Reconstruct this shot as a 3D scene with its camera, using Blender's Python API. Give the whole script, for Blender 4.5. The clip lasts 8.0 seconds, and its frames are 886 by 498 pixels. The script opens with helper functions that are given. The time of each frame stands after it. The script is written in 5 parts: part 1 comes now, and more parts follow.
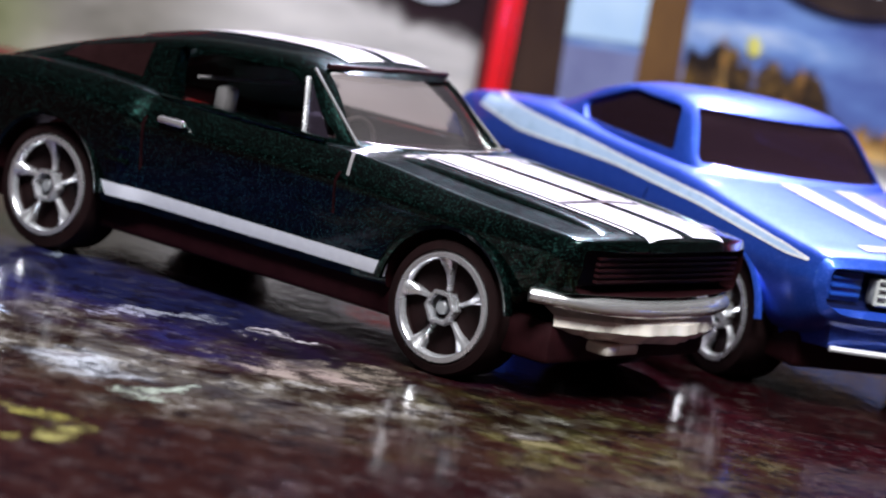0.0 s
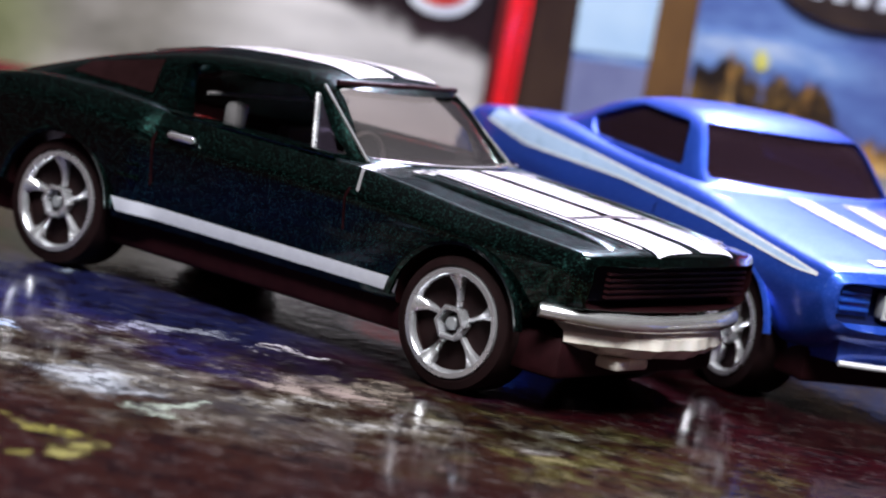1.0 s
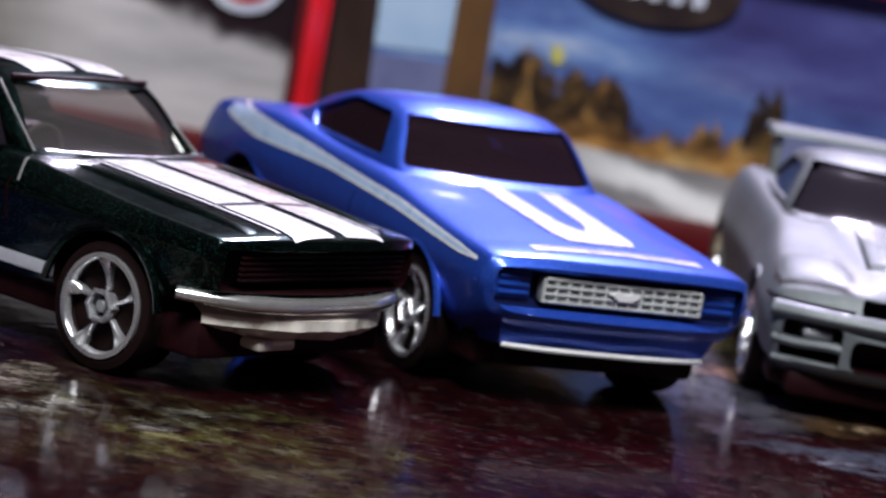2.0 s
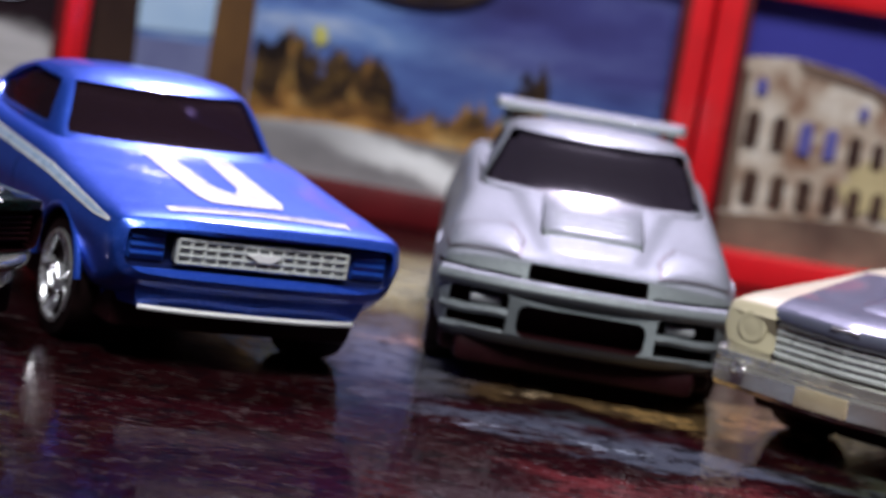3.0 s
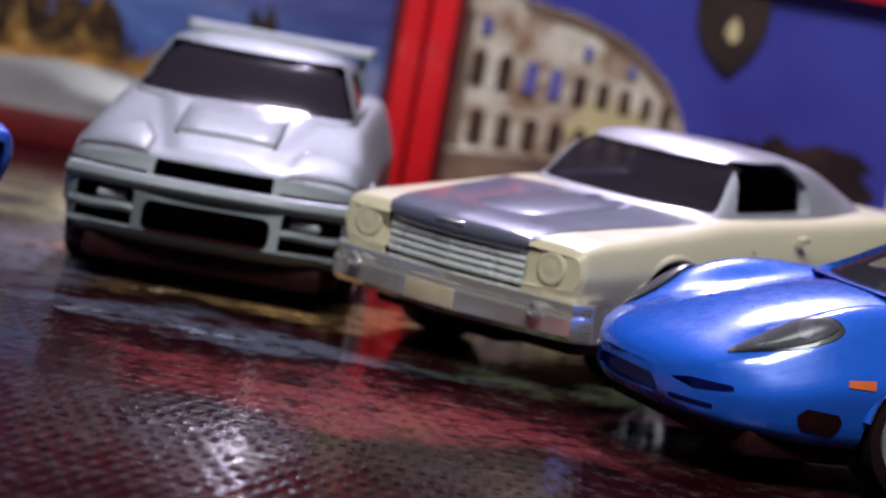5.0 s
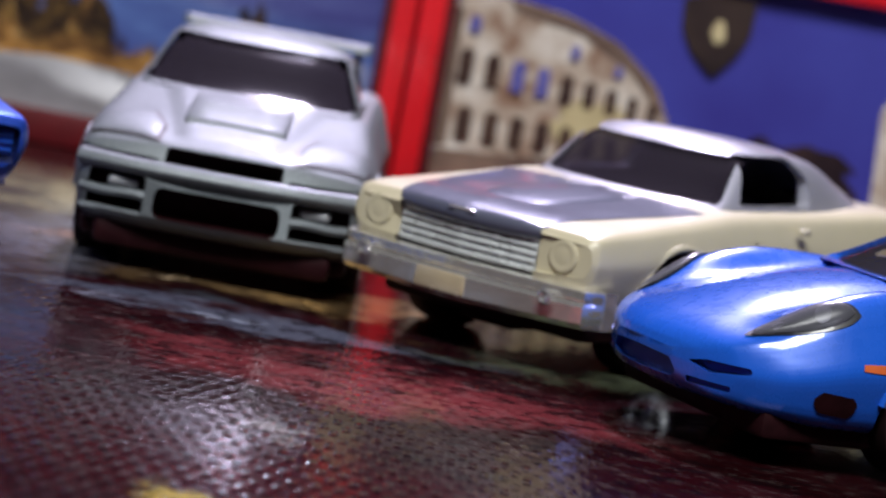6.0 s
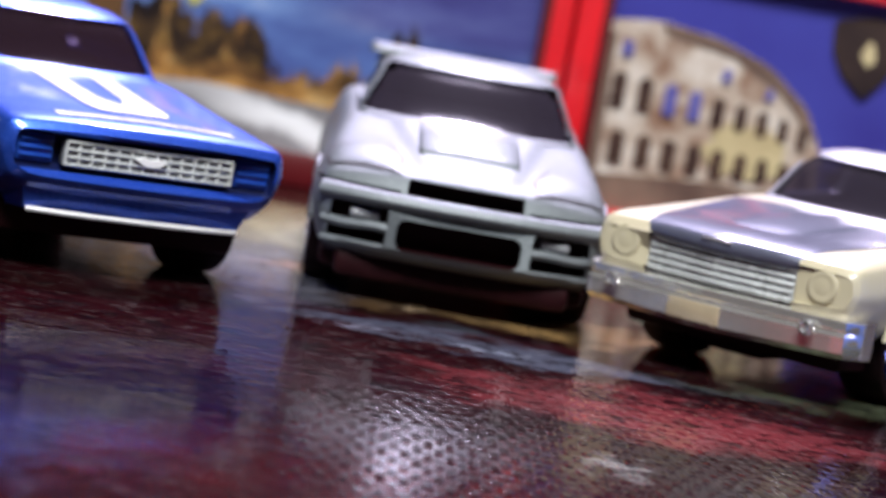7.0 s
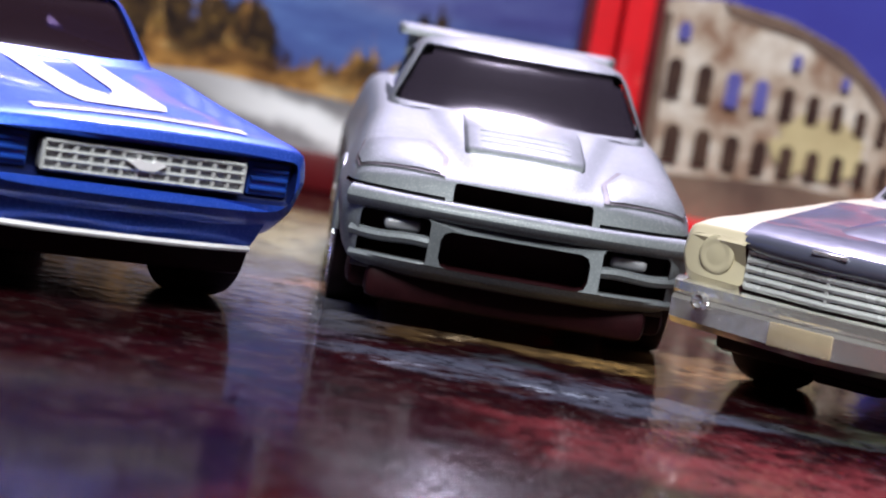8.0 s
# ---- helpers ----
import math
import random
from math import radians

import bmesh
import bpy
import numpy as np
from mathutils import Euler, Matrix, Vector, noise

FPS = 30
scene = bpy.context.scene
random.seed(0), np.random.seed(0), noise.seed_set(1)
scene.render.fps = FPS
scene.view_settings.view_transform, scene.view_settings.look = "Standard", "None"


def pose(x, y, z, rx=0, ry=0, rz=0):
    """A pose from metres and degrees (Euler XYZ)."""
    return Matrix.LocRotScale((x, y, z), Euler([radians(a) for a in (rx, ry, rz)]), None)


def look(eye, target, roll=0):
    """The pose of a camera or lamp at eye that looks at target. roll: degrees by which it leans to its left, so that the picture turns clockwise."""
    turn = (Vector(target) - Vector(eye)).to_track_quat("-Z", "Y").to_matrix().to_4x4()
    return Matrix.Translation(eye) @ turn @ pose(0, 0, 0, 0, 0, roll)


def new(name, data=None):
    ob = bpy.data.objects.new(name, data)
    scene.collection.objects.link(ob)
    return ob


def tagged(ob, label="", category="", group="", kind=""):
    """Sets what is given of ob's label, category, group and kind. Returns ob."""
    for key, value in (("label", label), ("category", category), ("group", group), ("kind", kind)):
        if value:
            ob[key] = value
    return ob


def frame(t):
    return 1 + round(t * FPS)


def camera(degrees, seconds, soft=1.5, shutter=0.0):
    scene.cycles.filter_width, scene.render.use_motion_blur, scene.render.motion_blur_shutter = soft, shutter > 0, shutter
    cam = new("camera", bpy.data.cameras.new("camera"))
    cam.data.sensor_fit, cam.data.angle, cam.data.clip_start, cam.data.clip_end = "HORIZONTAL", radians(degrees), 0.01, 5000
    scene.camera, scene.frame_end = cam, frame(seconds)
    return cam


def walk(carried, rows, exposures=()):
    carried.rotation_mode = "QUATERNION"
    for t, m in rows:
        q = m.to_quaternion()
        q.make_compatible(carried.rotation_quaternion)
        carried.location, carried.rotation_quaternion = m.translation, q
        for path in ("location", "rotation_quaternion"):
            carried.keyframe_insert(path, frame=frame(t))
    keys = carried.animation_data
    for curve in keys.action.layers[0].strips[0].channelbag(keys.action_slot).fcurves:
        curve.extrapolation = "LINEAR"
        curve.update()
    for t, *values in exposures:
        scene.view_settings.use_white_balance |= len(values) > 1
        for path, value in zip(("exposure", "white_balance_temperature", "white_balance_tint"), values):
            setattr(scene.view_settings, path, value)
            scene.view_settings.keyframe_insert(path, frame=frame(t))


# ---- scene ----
from mathutils.bvhtree import BVHTree

# mm lengths are written as plain numbers and scaled by MM
MM = 0.001

# ---------------------------------------------------------------- camera
PATH = [
    (0, 0.746, 0.185, 40.601, 0.500, -7.976, 10.816),
    (0.5, 0.118, 0.734, 40.614, 0.438, -7.872, 10.801),
    (1, 0.323, -0.272, 40.856, 0.360, -7.758, 10.708),
    (1.5, 11.595, -4.339, 43.543, -0.104, -7.889, 10.641),
    (2, 33.011, -8.032, 46.679, -0.886, -7.957, 10.246),
    (2.2, 41.077, -7.243, 48.088, -1.059, -8.026, 10.351),
    (3.3, 72.411, -5.161, 45.835, -1.498, -7.450, 9.605),
    (3.5, 75.996, -6.708, 45.272, -1.309, -7.446, 9.900),
    (4, 90.425, -5.260, 44.615, -1.549, -7.276, 9.820),
    (4.5, 99.615, -5.679, 41.579, -1.410, -6.929, 9.956),
    (5.8, 101.129, -9.576, 37.177, -0.458, -6.307, 10.436),
    (6, 94.436, -10.389, 36.105, -0.001, -6.138, 10.568),
    (6.5, 76.778, -11.628, 32.232, 0.952, -5.793, 10.637),
    (7, 65.629, -12.437, 33.599, 1.344, -5.818, 10.338),
    (7.5, 64.045, 1.572, 32.042, 1.006, -5.750, 10.124),
    (8, 61.606, 31.872, 29.885, 1.544, -5.861, 10.164),
]
cam = camera(17.3055, 8.0, soft=2.1, shutter=0.0)


def view(x, y, z, yaw, pitch, roll):
    """Pose from an eye in mm, heading right of +y, tilt and lean in degrees."""
    eye = Vector((x, y, z)) * MM
    a, b = radians(yaw), radians(pitch)
    way = Vector((math.sin(a) * math.cos(b), math.cos(a) * math.cos(b), math.sin(b)))
    return look(eye, eye + way, roll)


walk(cam, [(t, view(*row)) for t, *row in PATH], [(0.0, 0.98), (1.5, 0.88), (2.1, 0.14), (3.5, 0.14), (4.5, 0.10), (5.8, 0.18), (6.5, 0.54), (7.2, 0.73), (8.0, 0.60)])
cam.data.dof.use_dof = True
cam.data.dof.focus_distance = 0.222
cam.data.dof.aperture_fstop = 50.0

# ---------------------------------------------------------------- light
world = bpy.data.worlds.new("world")
scene.world = world
world.use_nodes = True
world.node_tree.nodes["Background"].inputs[0].default_value = (0.95, 0.48, 0.52, 1)
world.node_tree.nodes["Background"].inputs[1].default_value = 0.06


def area_lamp(name, eye, target, sx, sy, power, colour):
    data = bpy.data.lights.new(name, "AREA")
    data.shape, data.size, data.size_y = "RECTANGLE", sx, sy
    data.energy, data.color = power, colour
    ob = new(name, data)
    ob.matrix_world = look(eye, target)
    return ob


area_lamp("ceiling_lamp", (0.085, 0.76, 0.66), (0.085, 0.28, 0.0), 0.07, 0.14, 8.9, (0.95, 0.85, 1.15))
area_lamp("ceiling_lamp_front", (0.05, -0.56, 1.12), (0.06, 0.30, 0.0), 0.75, 0.34, 21.0, (0.96, 0.98, 0.99))

# ---------------------------------------------------------------- materials


class Nodes:
    """Short notation for a node tree."""

    def __init__(self, name):
        self.mat = bpy.data.materials.new(name)
        self.mat.use_nodes = True
        self.tree = self.mat.node_tree
        self.tree.nodes.clear()
        self.out = self.tree.nodes.new("ShaderNodeOutputMaterial")

    def add(self, kind, **values):
        node = self.tree.nodes.new("ShaderNode" + kind)
        for key, value in values.items():
            if key in ("operation", "data_type", "blend_type", "feature", "noise_dimensions", "interpolation_type", "clamp", "use_clamp", "bands_direction", "wave_type"):
                if key == "operation":
                    node.operation = value
                elif key == "data_type":
                    node.data_type = value
                elif key == "blend_type":
                    node.blend_type = value
                elif key == "feature":
                    node.feature = value
                elif key == "interpolation_type":
                    node.interpolation_type = value
                elif key == "bands_direction":
                    node.bands_direction = value
                elif key == "use_clamp":
                    node.use_clamp = value
        return node

    def link(self, a, b):
        self.tree.links.new(a, b)

    def coords(self, scale=(1, 1, 1)):
        tc = self.add("TexCoord")
        mp = self.add("Mapping")
        mp.inputs["Scale"].default_value = scale
        self.link(tc.outputs["Object"], mp.inputs["Vector"])
        return mp.outputs["Vector"]

    def noise(self, vec, scale, detail=4.0, rough=0.55):
        n = self.add("TexNoise")
        n.inputs["Scale"].default_value = scale
        n.inputs["Detail"].default_value = detail
        n.inputs["Roughness"].default_value = rough
        self.link(vec, n.inputs["Vector"])
        return n.outputs["Fac"]

    def ramp(self, fac, *stops):
        r = self.add("ValToRGB")
        e = r.color_ramp.elements
        e[0].position, e[0].color = stops[0][0], (*stops[0][1], 1)
        e[1].position, e[1].color = stops[-1][0], (*stops[-1][1], 1)
        for pos, col in stops[1:-1]:
            k = e.new(pos)
            k.color = (*col, 1)
        self.link(fac, r.inputs["Fac"])
        return r.outputs["Color"]

    def span(self, fac, lo, hi, a=0.0, b=1.0, smooth=True):
        m = self.add("MapRange")
        m.interpolation_type = "SMOOTHSTEP" if smooth else "LINEAR"
        m.inputs["From Min"].default_value, m.inputs["From Max"].default_value = lo, hi
        m.inputs["To Min"].default_value, m.inputs["To Max"].default_value = a, b
        self.link(fac, m.inputs["Value"])
        return m.outputs["Result"]

    def math(self, op, a, b=None):
        m = self.add("Math", operation=op)
        for k, v in ((0, a), (1, b)):
            if v is None:
                continue
            if isinstance(v, (int, float)):
                m.inputs[k].default_value = v
            else:
                self.link(v, m.inputs[k])
        return m.outputs[0]

    def mix(self, fac, a, b):
        m = self.add("Mix", data_type="RGBA")
        for sock, v in ((m.inputs[0], fac), (m.inputs[6], a), (m.inputs[7], b)):
            if isinstance(v, (int, float)):
                sock.default_value = v
            elif isinstance(v, tuple):
                sock.default_value = (*v, 1)
            else:
                self.link(v, sock)
        return m.outputs[2]

    def bump(self, height, strength, distance):
        b = self.add("Bump")
        b.inputs["Strength"].default_value = strength
        b.inputs["Distance"].default_value = distance
        self.link(height, b.inputs["Height"])
        return b.outputs["Normal"]

    def surface(self, colour, rough=0.5, metal=0.0, coat=0.0, coat_rough=0.05, normal=None, spec=0.5, tint=(1.0, 1.0, 1.0)):
        p = self.add("BsdfPrincipled")
        for key, v in (("Base Color", colour), ("Roughness", rough), ("Metallic", metal), ("Coat Weight", coat), ("Coat Roughness", coat_rough), ("Specular IOR Level", spec), ("Specular Tint", tint)):
            s = p.inputs[key]
            if isinstance(v, tuple):
                s.default_value = (*v, 1)
            elif isinstance(v, (int, float)):
                s.default_value = v
            else:
                self.link(v, s)
        if normal is not None:
            self.link(normal, p.inputs["Normal"])
        self.link(p.outputs[0], self.out.inputs["Surface"])
        return self.mat


def paint(name, colour, flake=None, metal=0.35, rough=0.38, coat=0.9, wobble=0.25):
    """Die-cast enamel: slightly uneven, with metal flake where given."""
    n = Nodes(name)
    v = n.coords()
    tone = n.noise(v, 260, 5)
    dark = tuple(c * (1 - wobble) for c in colour)
    light = tuple(min(1, c * (1 + wobble)) for c in colour)
    col = n.ramp(tone, (0.3, dark), (0.7, light))
    if flake:
        cell = n.add("TexVoronoi")
        cell.inputs["Scale"].default_value = 11000
        n.link(v, cell.inputs["Vector"])
        sep = n.add("SeparateColor")
        n.link(cell.outputs["Color"], sep.inputs[0])
        col = n.mix(n.span(sep.outputs[0], 0.72, 1.0), col, flake)
    grime = n.noise(v, 900, 3)
    r = n.span(grime, 0.3, 0.75, rough - 0.02, rough + 0.03)
    nrm = n.bump(n.noise(v, 420, 3), 0.03, 0.0002)
    return n.surface(col, r, metal, coat, 0.06, nrm)


def plain(name, colour, rough=0.5, metal=0.0, coat=0.0, grain=500, var=0.2, relief=0.1, spec=0.5):
    n = Nodes(name)
    v = n.coords()
    f = n.noise(v, grain, 5)
    col = n.ramp(f, (0.25, tuple(c * (1 - var) for c in colour)), (0.75, tuple(min(1, c * (1 + var)) for c in colour)))
    r = n.span(n.noise(v, grain * 0.35, 3), 0.3, 0.7, max(0.02, rough - 0.07), min(1, rough + 0.07))
    return n.surface(col, r, metal, coat, 0.08, n.bump(f, relief, 0.0002), spec)


def tinted_glass(name, tint, rough=0.04, sheen=0.0, haze=0.0, haze_tone=(0.05, 0.035, 0.045), ior=1.55):
    """Moulded clear plastic: tinted, glossy at grazing angles."""
    n = Nodes(name)
    v = n.coords()
    clear = n.add("BsdfTransparent")
    clear.inputs[0].default_value = (*tint, 1)
    gloss = n.add("BsdfGlossy")
    gloss.inputs["Roughness"].default_value = rough
    fres = n.add("Fresnel")
    fres.inputs["IOR"].default_value = ior
    n.link(n.bump(n.noise(v, 350, 3), 0.15, 0.0002), gloss.inputs["Normal"])
    mixer = n.add("MixShader")
    n.link(n.math("ADD", fres.outputs[0], sheen), mixer.inputs[0])
    # flat tone mixed in; on windshields it stands for reflected glare
    film = n.add("BsdfDiffuse")
    film.inputs[0].default_value = (*haze_tone, 1)
    under = n.add("MixShader")
    under.inputs[0].default_value = haze
    n.link(clear.outputs[0], under.inputs[1])
    n.link(film.outputs[0], under.inputs[2])
    n.link(under.outputs[0], mixer.inputs[1])
    n.link(gloss.outputs[0], mixer.inputs[2])
    n.link(mixer.outputs[0], n.out.inputs["Surface"])
    return n.mat


GREEN = paint("green_flake_enamel", (0.0048, 0.0098, 0.0092), (0.05, 0.18, 0.155), 0.93, 0.21, 0.5, 0.1)
BLUE = paint("blue_metallic_enamel", (0.019, 0.084, 0.55), (0.07, 0.145, 0.72), 0.6, 0.42, 0.7, 0.03)
# body blue darkened to carry the shade inside the grille recess
NAVYSHADE = paint("shaded_navy_enamel", (0.006, 0.012, 0.075), None, 0.3, 0.4, 0.5, 0.1)
SILVER = paint("silver_metallic_enamel", (0.136, 0.152, 0.163), (0.205, 0.222, 0.235), 0.40, 0.54, 0.10, 0.03)
CREAM = paint("cream_enamel", (0.53, 0.475, 0.325), None, 0.0, 0.42, 0.4, 0.03)
GREY = paint("grey_slate_enamel", (0.118, 0.125, 0.18), None, 0.3, 0.30, 0.7, 0.02)
PALE = paint("pale_grey_enamel", (0.34, 0.335, 0.39), None, 0.2, 0.40, 0.7, 0.03)
AZURE = paint("bright_blue_enamel", (0.012, 0.105, 0.60), None, 0.1, 0.28, 1.0, 0.03)
CHROME = plain("worn_chrome", (0.84, 0.83, 0.85), 0.19, 0.82, 0, 700, 0.1, 0.2)
PEWTER = plain("tarnished_pink_metal", (1.0, 0.87, 0.79), 0.28, 0.2, 0, 600, 0.12, 0.35)
STEEL = plain("satin_wheel_metal", (0.76, 0.76, 0.80), 0.25, 0.8, 0, 800, 0.1, 0.15)
RUBBER = plain("black_tyre_plastic", (0.010, 0.0032, 0.0036), 0.7, 0, 0, 900, 0.3, 0.2, 0.15)
BLACK = plain("black_plastic", (0.017, 0.0035, 0.005), 0.55, 0, 0, 700, 0.3, 0.2, 0.12)
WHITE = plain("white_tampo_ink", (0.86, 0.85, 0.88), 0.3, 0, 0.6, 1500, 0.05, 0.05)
PALEBLUE = plain("pale_blue_tampo_ink", (0.42, 0.56, 0.80), 0.3, 0, 0.6, 1500, 0.05, 0.05)
LILAC = plain("lilac_tampo_ink", (0.84, 0.85, 0.97), 0.3, 0, 0.6, 1500, 0.06, 0.05)
INK = plain("black_tampo_ink", (0.012, 0.012, 0.016), 0.35, 0, 0.4, 900, 0.2, 0.1)
PALEPLASTIC = plain("pale_interior_plastic", (0.16, 0.15, 0.155), 0.4, 0, 0, 700, 0.1, 0.1)
BRIGHTMESH = plain("silver_grille_paint", (0.66, 0.685, 0.68), 0.28, 0.35, 0, 900, 0.10, 0.2)
MIRROR = plain("bright_mirror_chrome", (0.96, 0.93, 0.88), 0.12, 0.84, 0, 300, 0.06, 0.45)
MESHGREY = plain("grey_grille_paint", (0.30, 0.31, 0.33), 0.35, 0.2, 0, 900, 0.15, 0.2)
# tan reflection of the floor put into the plate's base colour
PLATETAN = plain("tan_reflection_plate_metal", (0.88, 0.72, 0.48), 0.24, 0.6, 0, 500, 0.1, 0.2)
ORANGE = plain("orange_tampo_ink", (0.60, 0.12, 0.03), 0.35, 0, 0.5, 900, 0.1, 0.05)
SEAT = plain("grey_interior_plastic", (0.05, 0.042, 0.045), 0.5, 0, 0, 700, 0.2, 0.2)
MATT = plain("matt_black_paint", (0.012, 0.005, 0.0055), 0.95, 0, 0, 700, 0.3, 0.2, 0.0)
# dark blue for recessed faces; in the nose slots it stands for shade
DARKBLUE = paint("shaded_blue_enamel", (0.011, 0.062, 0.38), None, 0.1, 0.35, 0.6, 0.1)
MAROON = plain("dark_red_interior", (0.10, 0.012, 0.014), 0.5, 0, 0, 700, 0.2, 0.2)
CLEAR = tinted_glass("clear_window_plastic", (0.66, 0.60, 0.59), 0.12, 0.16, 0.07, (0.46, 0.43, 0.42))
SMOKE = tinted_glass("smoked_window_plastic", (0.16, 0.15, 0.19), 0.14, 0.012, 0.5, (0.032, 0.025, 0.038))
SMOKE_DULL = tinted_glass("worn_smoked_window_plastic", (0.16, 0.14, 0.17), 0.18, 0.0, 0.5, (0.026, 0.013, 0.02), 1.22)
CLEARER = tinted_glass("thin_clear_window_plastic", (0.80, 0.76, 0.76), 0.06, 0.03, 0.04, (0.46, 0.43, 0.42))
LENS = tinted_glass("grey_lens_plastic", (0.5, 0.5, 0.55), 0.28, 0.0, 0.35, (0.16, 0.16, 0.19), 1.4)

# ---------------------------------------------------------------- mesh helpers


def mesh_of(bm, name, smooth=35):
    me = bpy.data.meshes.new(name)
    bmesh.ops.recalc_face_normals(bm, faces=bm.faces[:])
    for f in bm.faces:
        f.smooth = True
    bm.to_mesh(me)
    bm.free()
    me.set_sharp_from_angle(angle=radians(smooth))
    return me


def part(name, bm, material, parent, label="", smooth=35):
    me = bm if isinstance(bm, bpy.types.Mesh) else mesh_of(bm, name, smooth)
    if not me.materials:
        for m in material if isinstance(material, tuple) else (material,):
            me.materials.append(m)
    ob = new(name, me)
    ob.parent = parent
    return tagged(ob, label)


def thing(name, label, category, group="", m=None, kind=""):
    ob = new(name)
    ob.empty_display_size = 0.01
    if m is not None:
        ob.matrix_world = m
    return tagged(ob, label, category, group, kind)


def pchip(xs, ys, q):
    """Monotone cubic through (xs, ys)."""
    xs, ys = np.asarray(xs, float), np.asarray(ys, float)
    if xs[0] > xs[-1]:
        xs, ys = xs[::-1], ys[::-1]
    h, d = np.diff(xs), np.diff(ys) / np.diff(xs)
    m = np.zeros(len(xs))
    m[0], m[-1] = d[0], d[-1]
    for i in range(1, len(xs) - 1):
        if d[i - 1] * d[i] > 0:
            w1, w2 = 2 * h[i] + h[i - 1], h[i] + 2 * h[i - 1]
            m[i] = (w1 + w2) / (w1 / d[i - 1] + w2 / d[i])
    k = np.clip(np.searchsorted(xs, q) - 1, 0, len(h) - 1)
    s = (q - xs[k]) / h[k]
    return (2 * s**3 - 3 * s**2 + 1) * ys[k] + (s**3 - 2 * s**2 + s) * h[k] * m[k] + (3 * s**2 - 2 * s**3) * ys[k + 1] + (s**3 - s**2) * h[k] * m[k + 1]


def soften(points, ratios=(0.2, 0.25)):
    """Corner cutting that keeps both ends."""
    p = np.asarray(points, float)
    for r in ratios:
        a, b = p[:-1], p[1:]
        cut = np.stack([a + (b - a) * r, b - (b - a) * r], 1).reshape(-1, p.shape[1])
        p = np.vstack([p[:1], cut[1:-1], p[-1:]])
    return p


def stations(rows, between):
    xs = [r[0] for r in rows]
    q = []
    for a, b in zip(xs[:-1], xs[1:]):
        q += [a + (b - a) * k / between for k in range(between)]
    q = np.array(q + [xs[-1]])
    cols = [pchip(xs, [r[i] for r in rows], q) for i in range(1, len(rows[0]))]
    return np.stack([q, *cols], 1)


def loft(halves, warp=None):
    """Closed skin over mirrored half rings [(x, [(y, z), ...]), ...]."""
    bm = bmesh.new()
    rings = []
    for x, half in halves:
        full = [(x, y, z) for y, z in half] + [(x, -y, z) for y, z in half[-2:0:-1]]
        if warp:
            full = [warp(*p) for p in full]
        rings.append([bm.verts.new(Vector(p) * MM) for p in full])
    n = len(rings[0])
    for a, b in zip(rings[:-1], rings[1:]):
        for i in range(n):
            bm.faces.new((a[i], a[(i + 1) % n], b[(i + 1) % n], b[i]))
    bm.faces.new(rings[0])
    bm.faces.new(rings[-1][::-1])
    return bm


def body_loft(rows, warp=None, between=5, crown=0.8, fine=1, ease=0.14):
    """rows: x, bottom z, half width there, z and half width of the widest line, z and half width of the shoulder, z of the middle."""
    halves = []
    for x, zb, wb, zm, wm, zs, ws, zt in stations(rows, between):
        half = [(0, zb), (wb, zb), (wm, zm), (ws, zs), (ws * 0.55, zs + (zt - zs) * crown), (0, zt)]
        p = soften(half, (ease, 0.22, 0.25))
        if fine > 1:
            k = np.linspace(0, len(p) - 1, (len(p) - 1) * fine + 1)
            p = np.stack([np.interp(k, range(len(p)), p[:, i]) for i in (0, 1)], 1)
        halves.append((x, [tuple(q) for q in p]))
    return loft(halves, warp)


def cabin_loft(rows, inset=0.0, floor=None, warp=None, between=5):
    """rows: x, z of the base, half width there, z and half width of the roof's edge, z of the roof's middle."""
    halves = []
    data = stations(rows, between)
    if inset:
        data = data[(data[:, 0] < rows[0][0] - inset * 1.3) & (data[:, 0] > rows[-1][0] + inset * 1.3)]
    for x, zb, wb, zr, wr, zc in data:
        base = zb if floor is None else floor
        top, side = max(zc - inset, base + 0.3), max(zr - inset, base + 0.2)
        half = [(0, base), (wb - inset, base), (wr - inset, side), (wr * 0.6, side + (top - side) * 0.8), (0, top)]
        halves.append((x, [tuple(p) for p in soften(half, (0.12, 0.25))]))
    return loft(halves, warp)


def box(x0, x1, y0, y1, z0, z1, bevel=0.0, segments=2):
    bm = bmesh.new()
    bmesh.ops.create_cube(bm, size=1)
    for v in bm.verts:
        v.co = Vector(((x0 + x1) / 2 + v.co.x * (x1 - x0), (y0 + y1) / 2 + v.co.y * (y1 - y0), (z0 + z1) / 2 + v.co.z * (z1 - z0))) * MM
    if bevel:
        bmesh.ops.bevel(bm, geom=bm.edges[:], offset=bevel * MM, segments=segments, affect="EDGES", profile=0.5)
    return bm


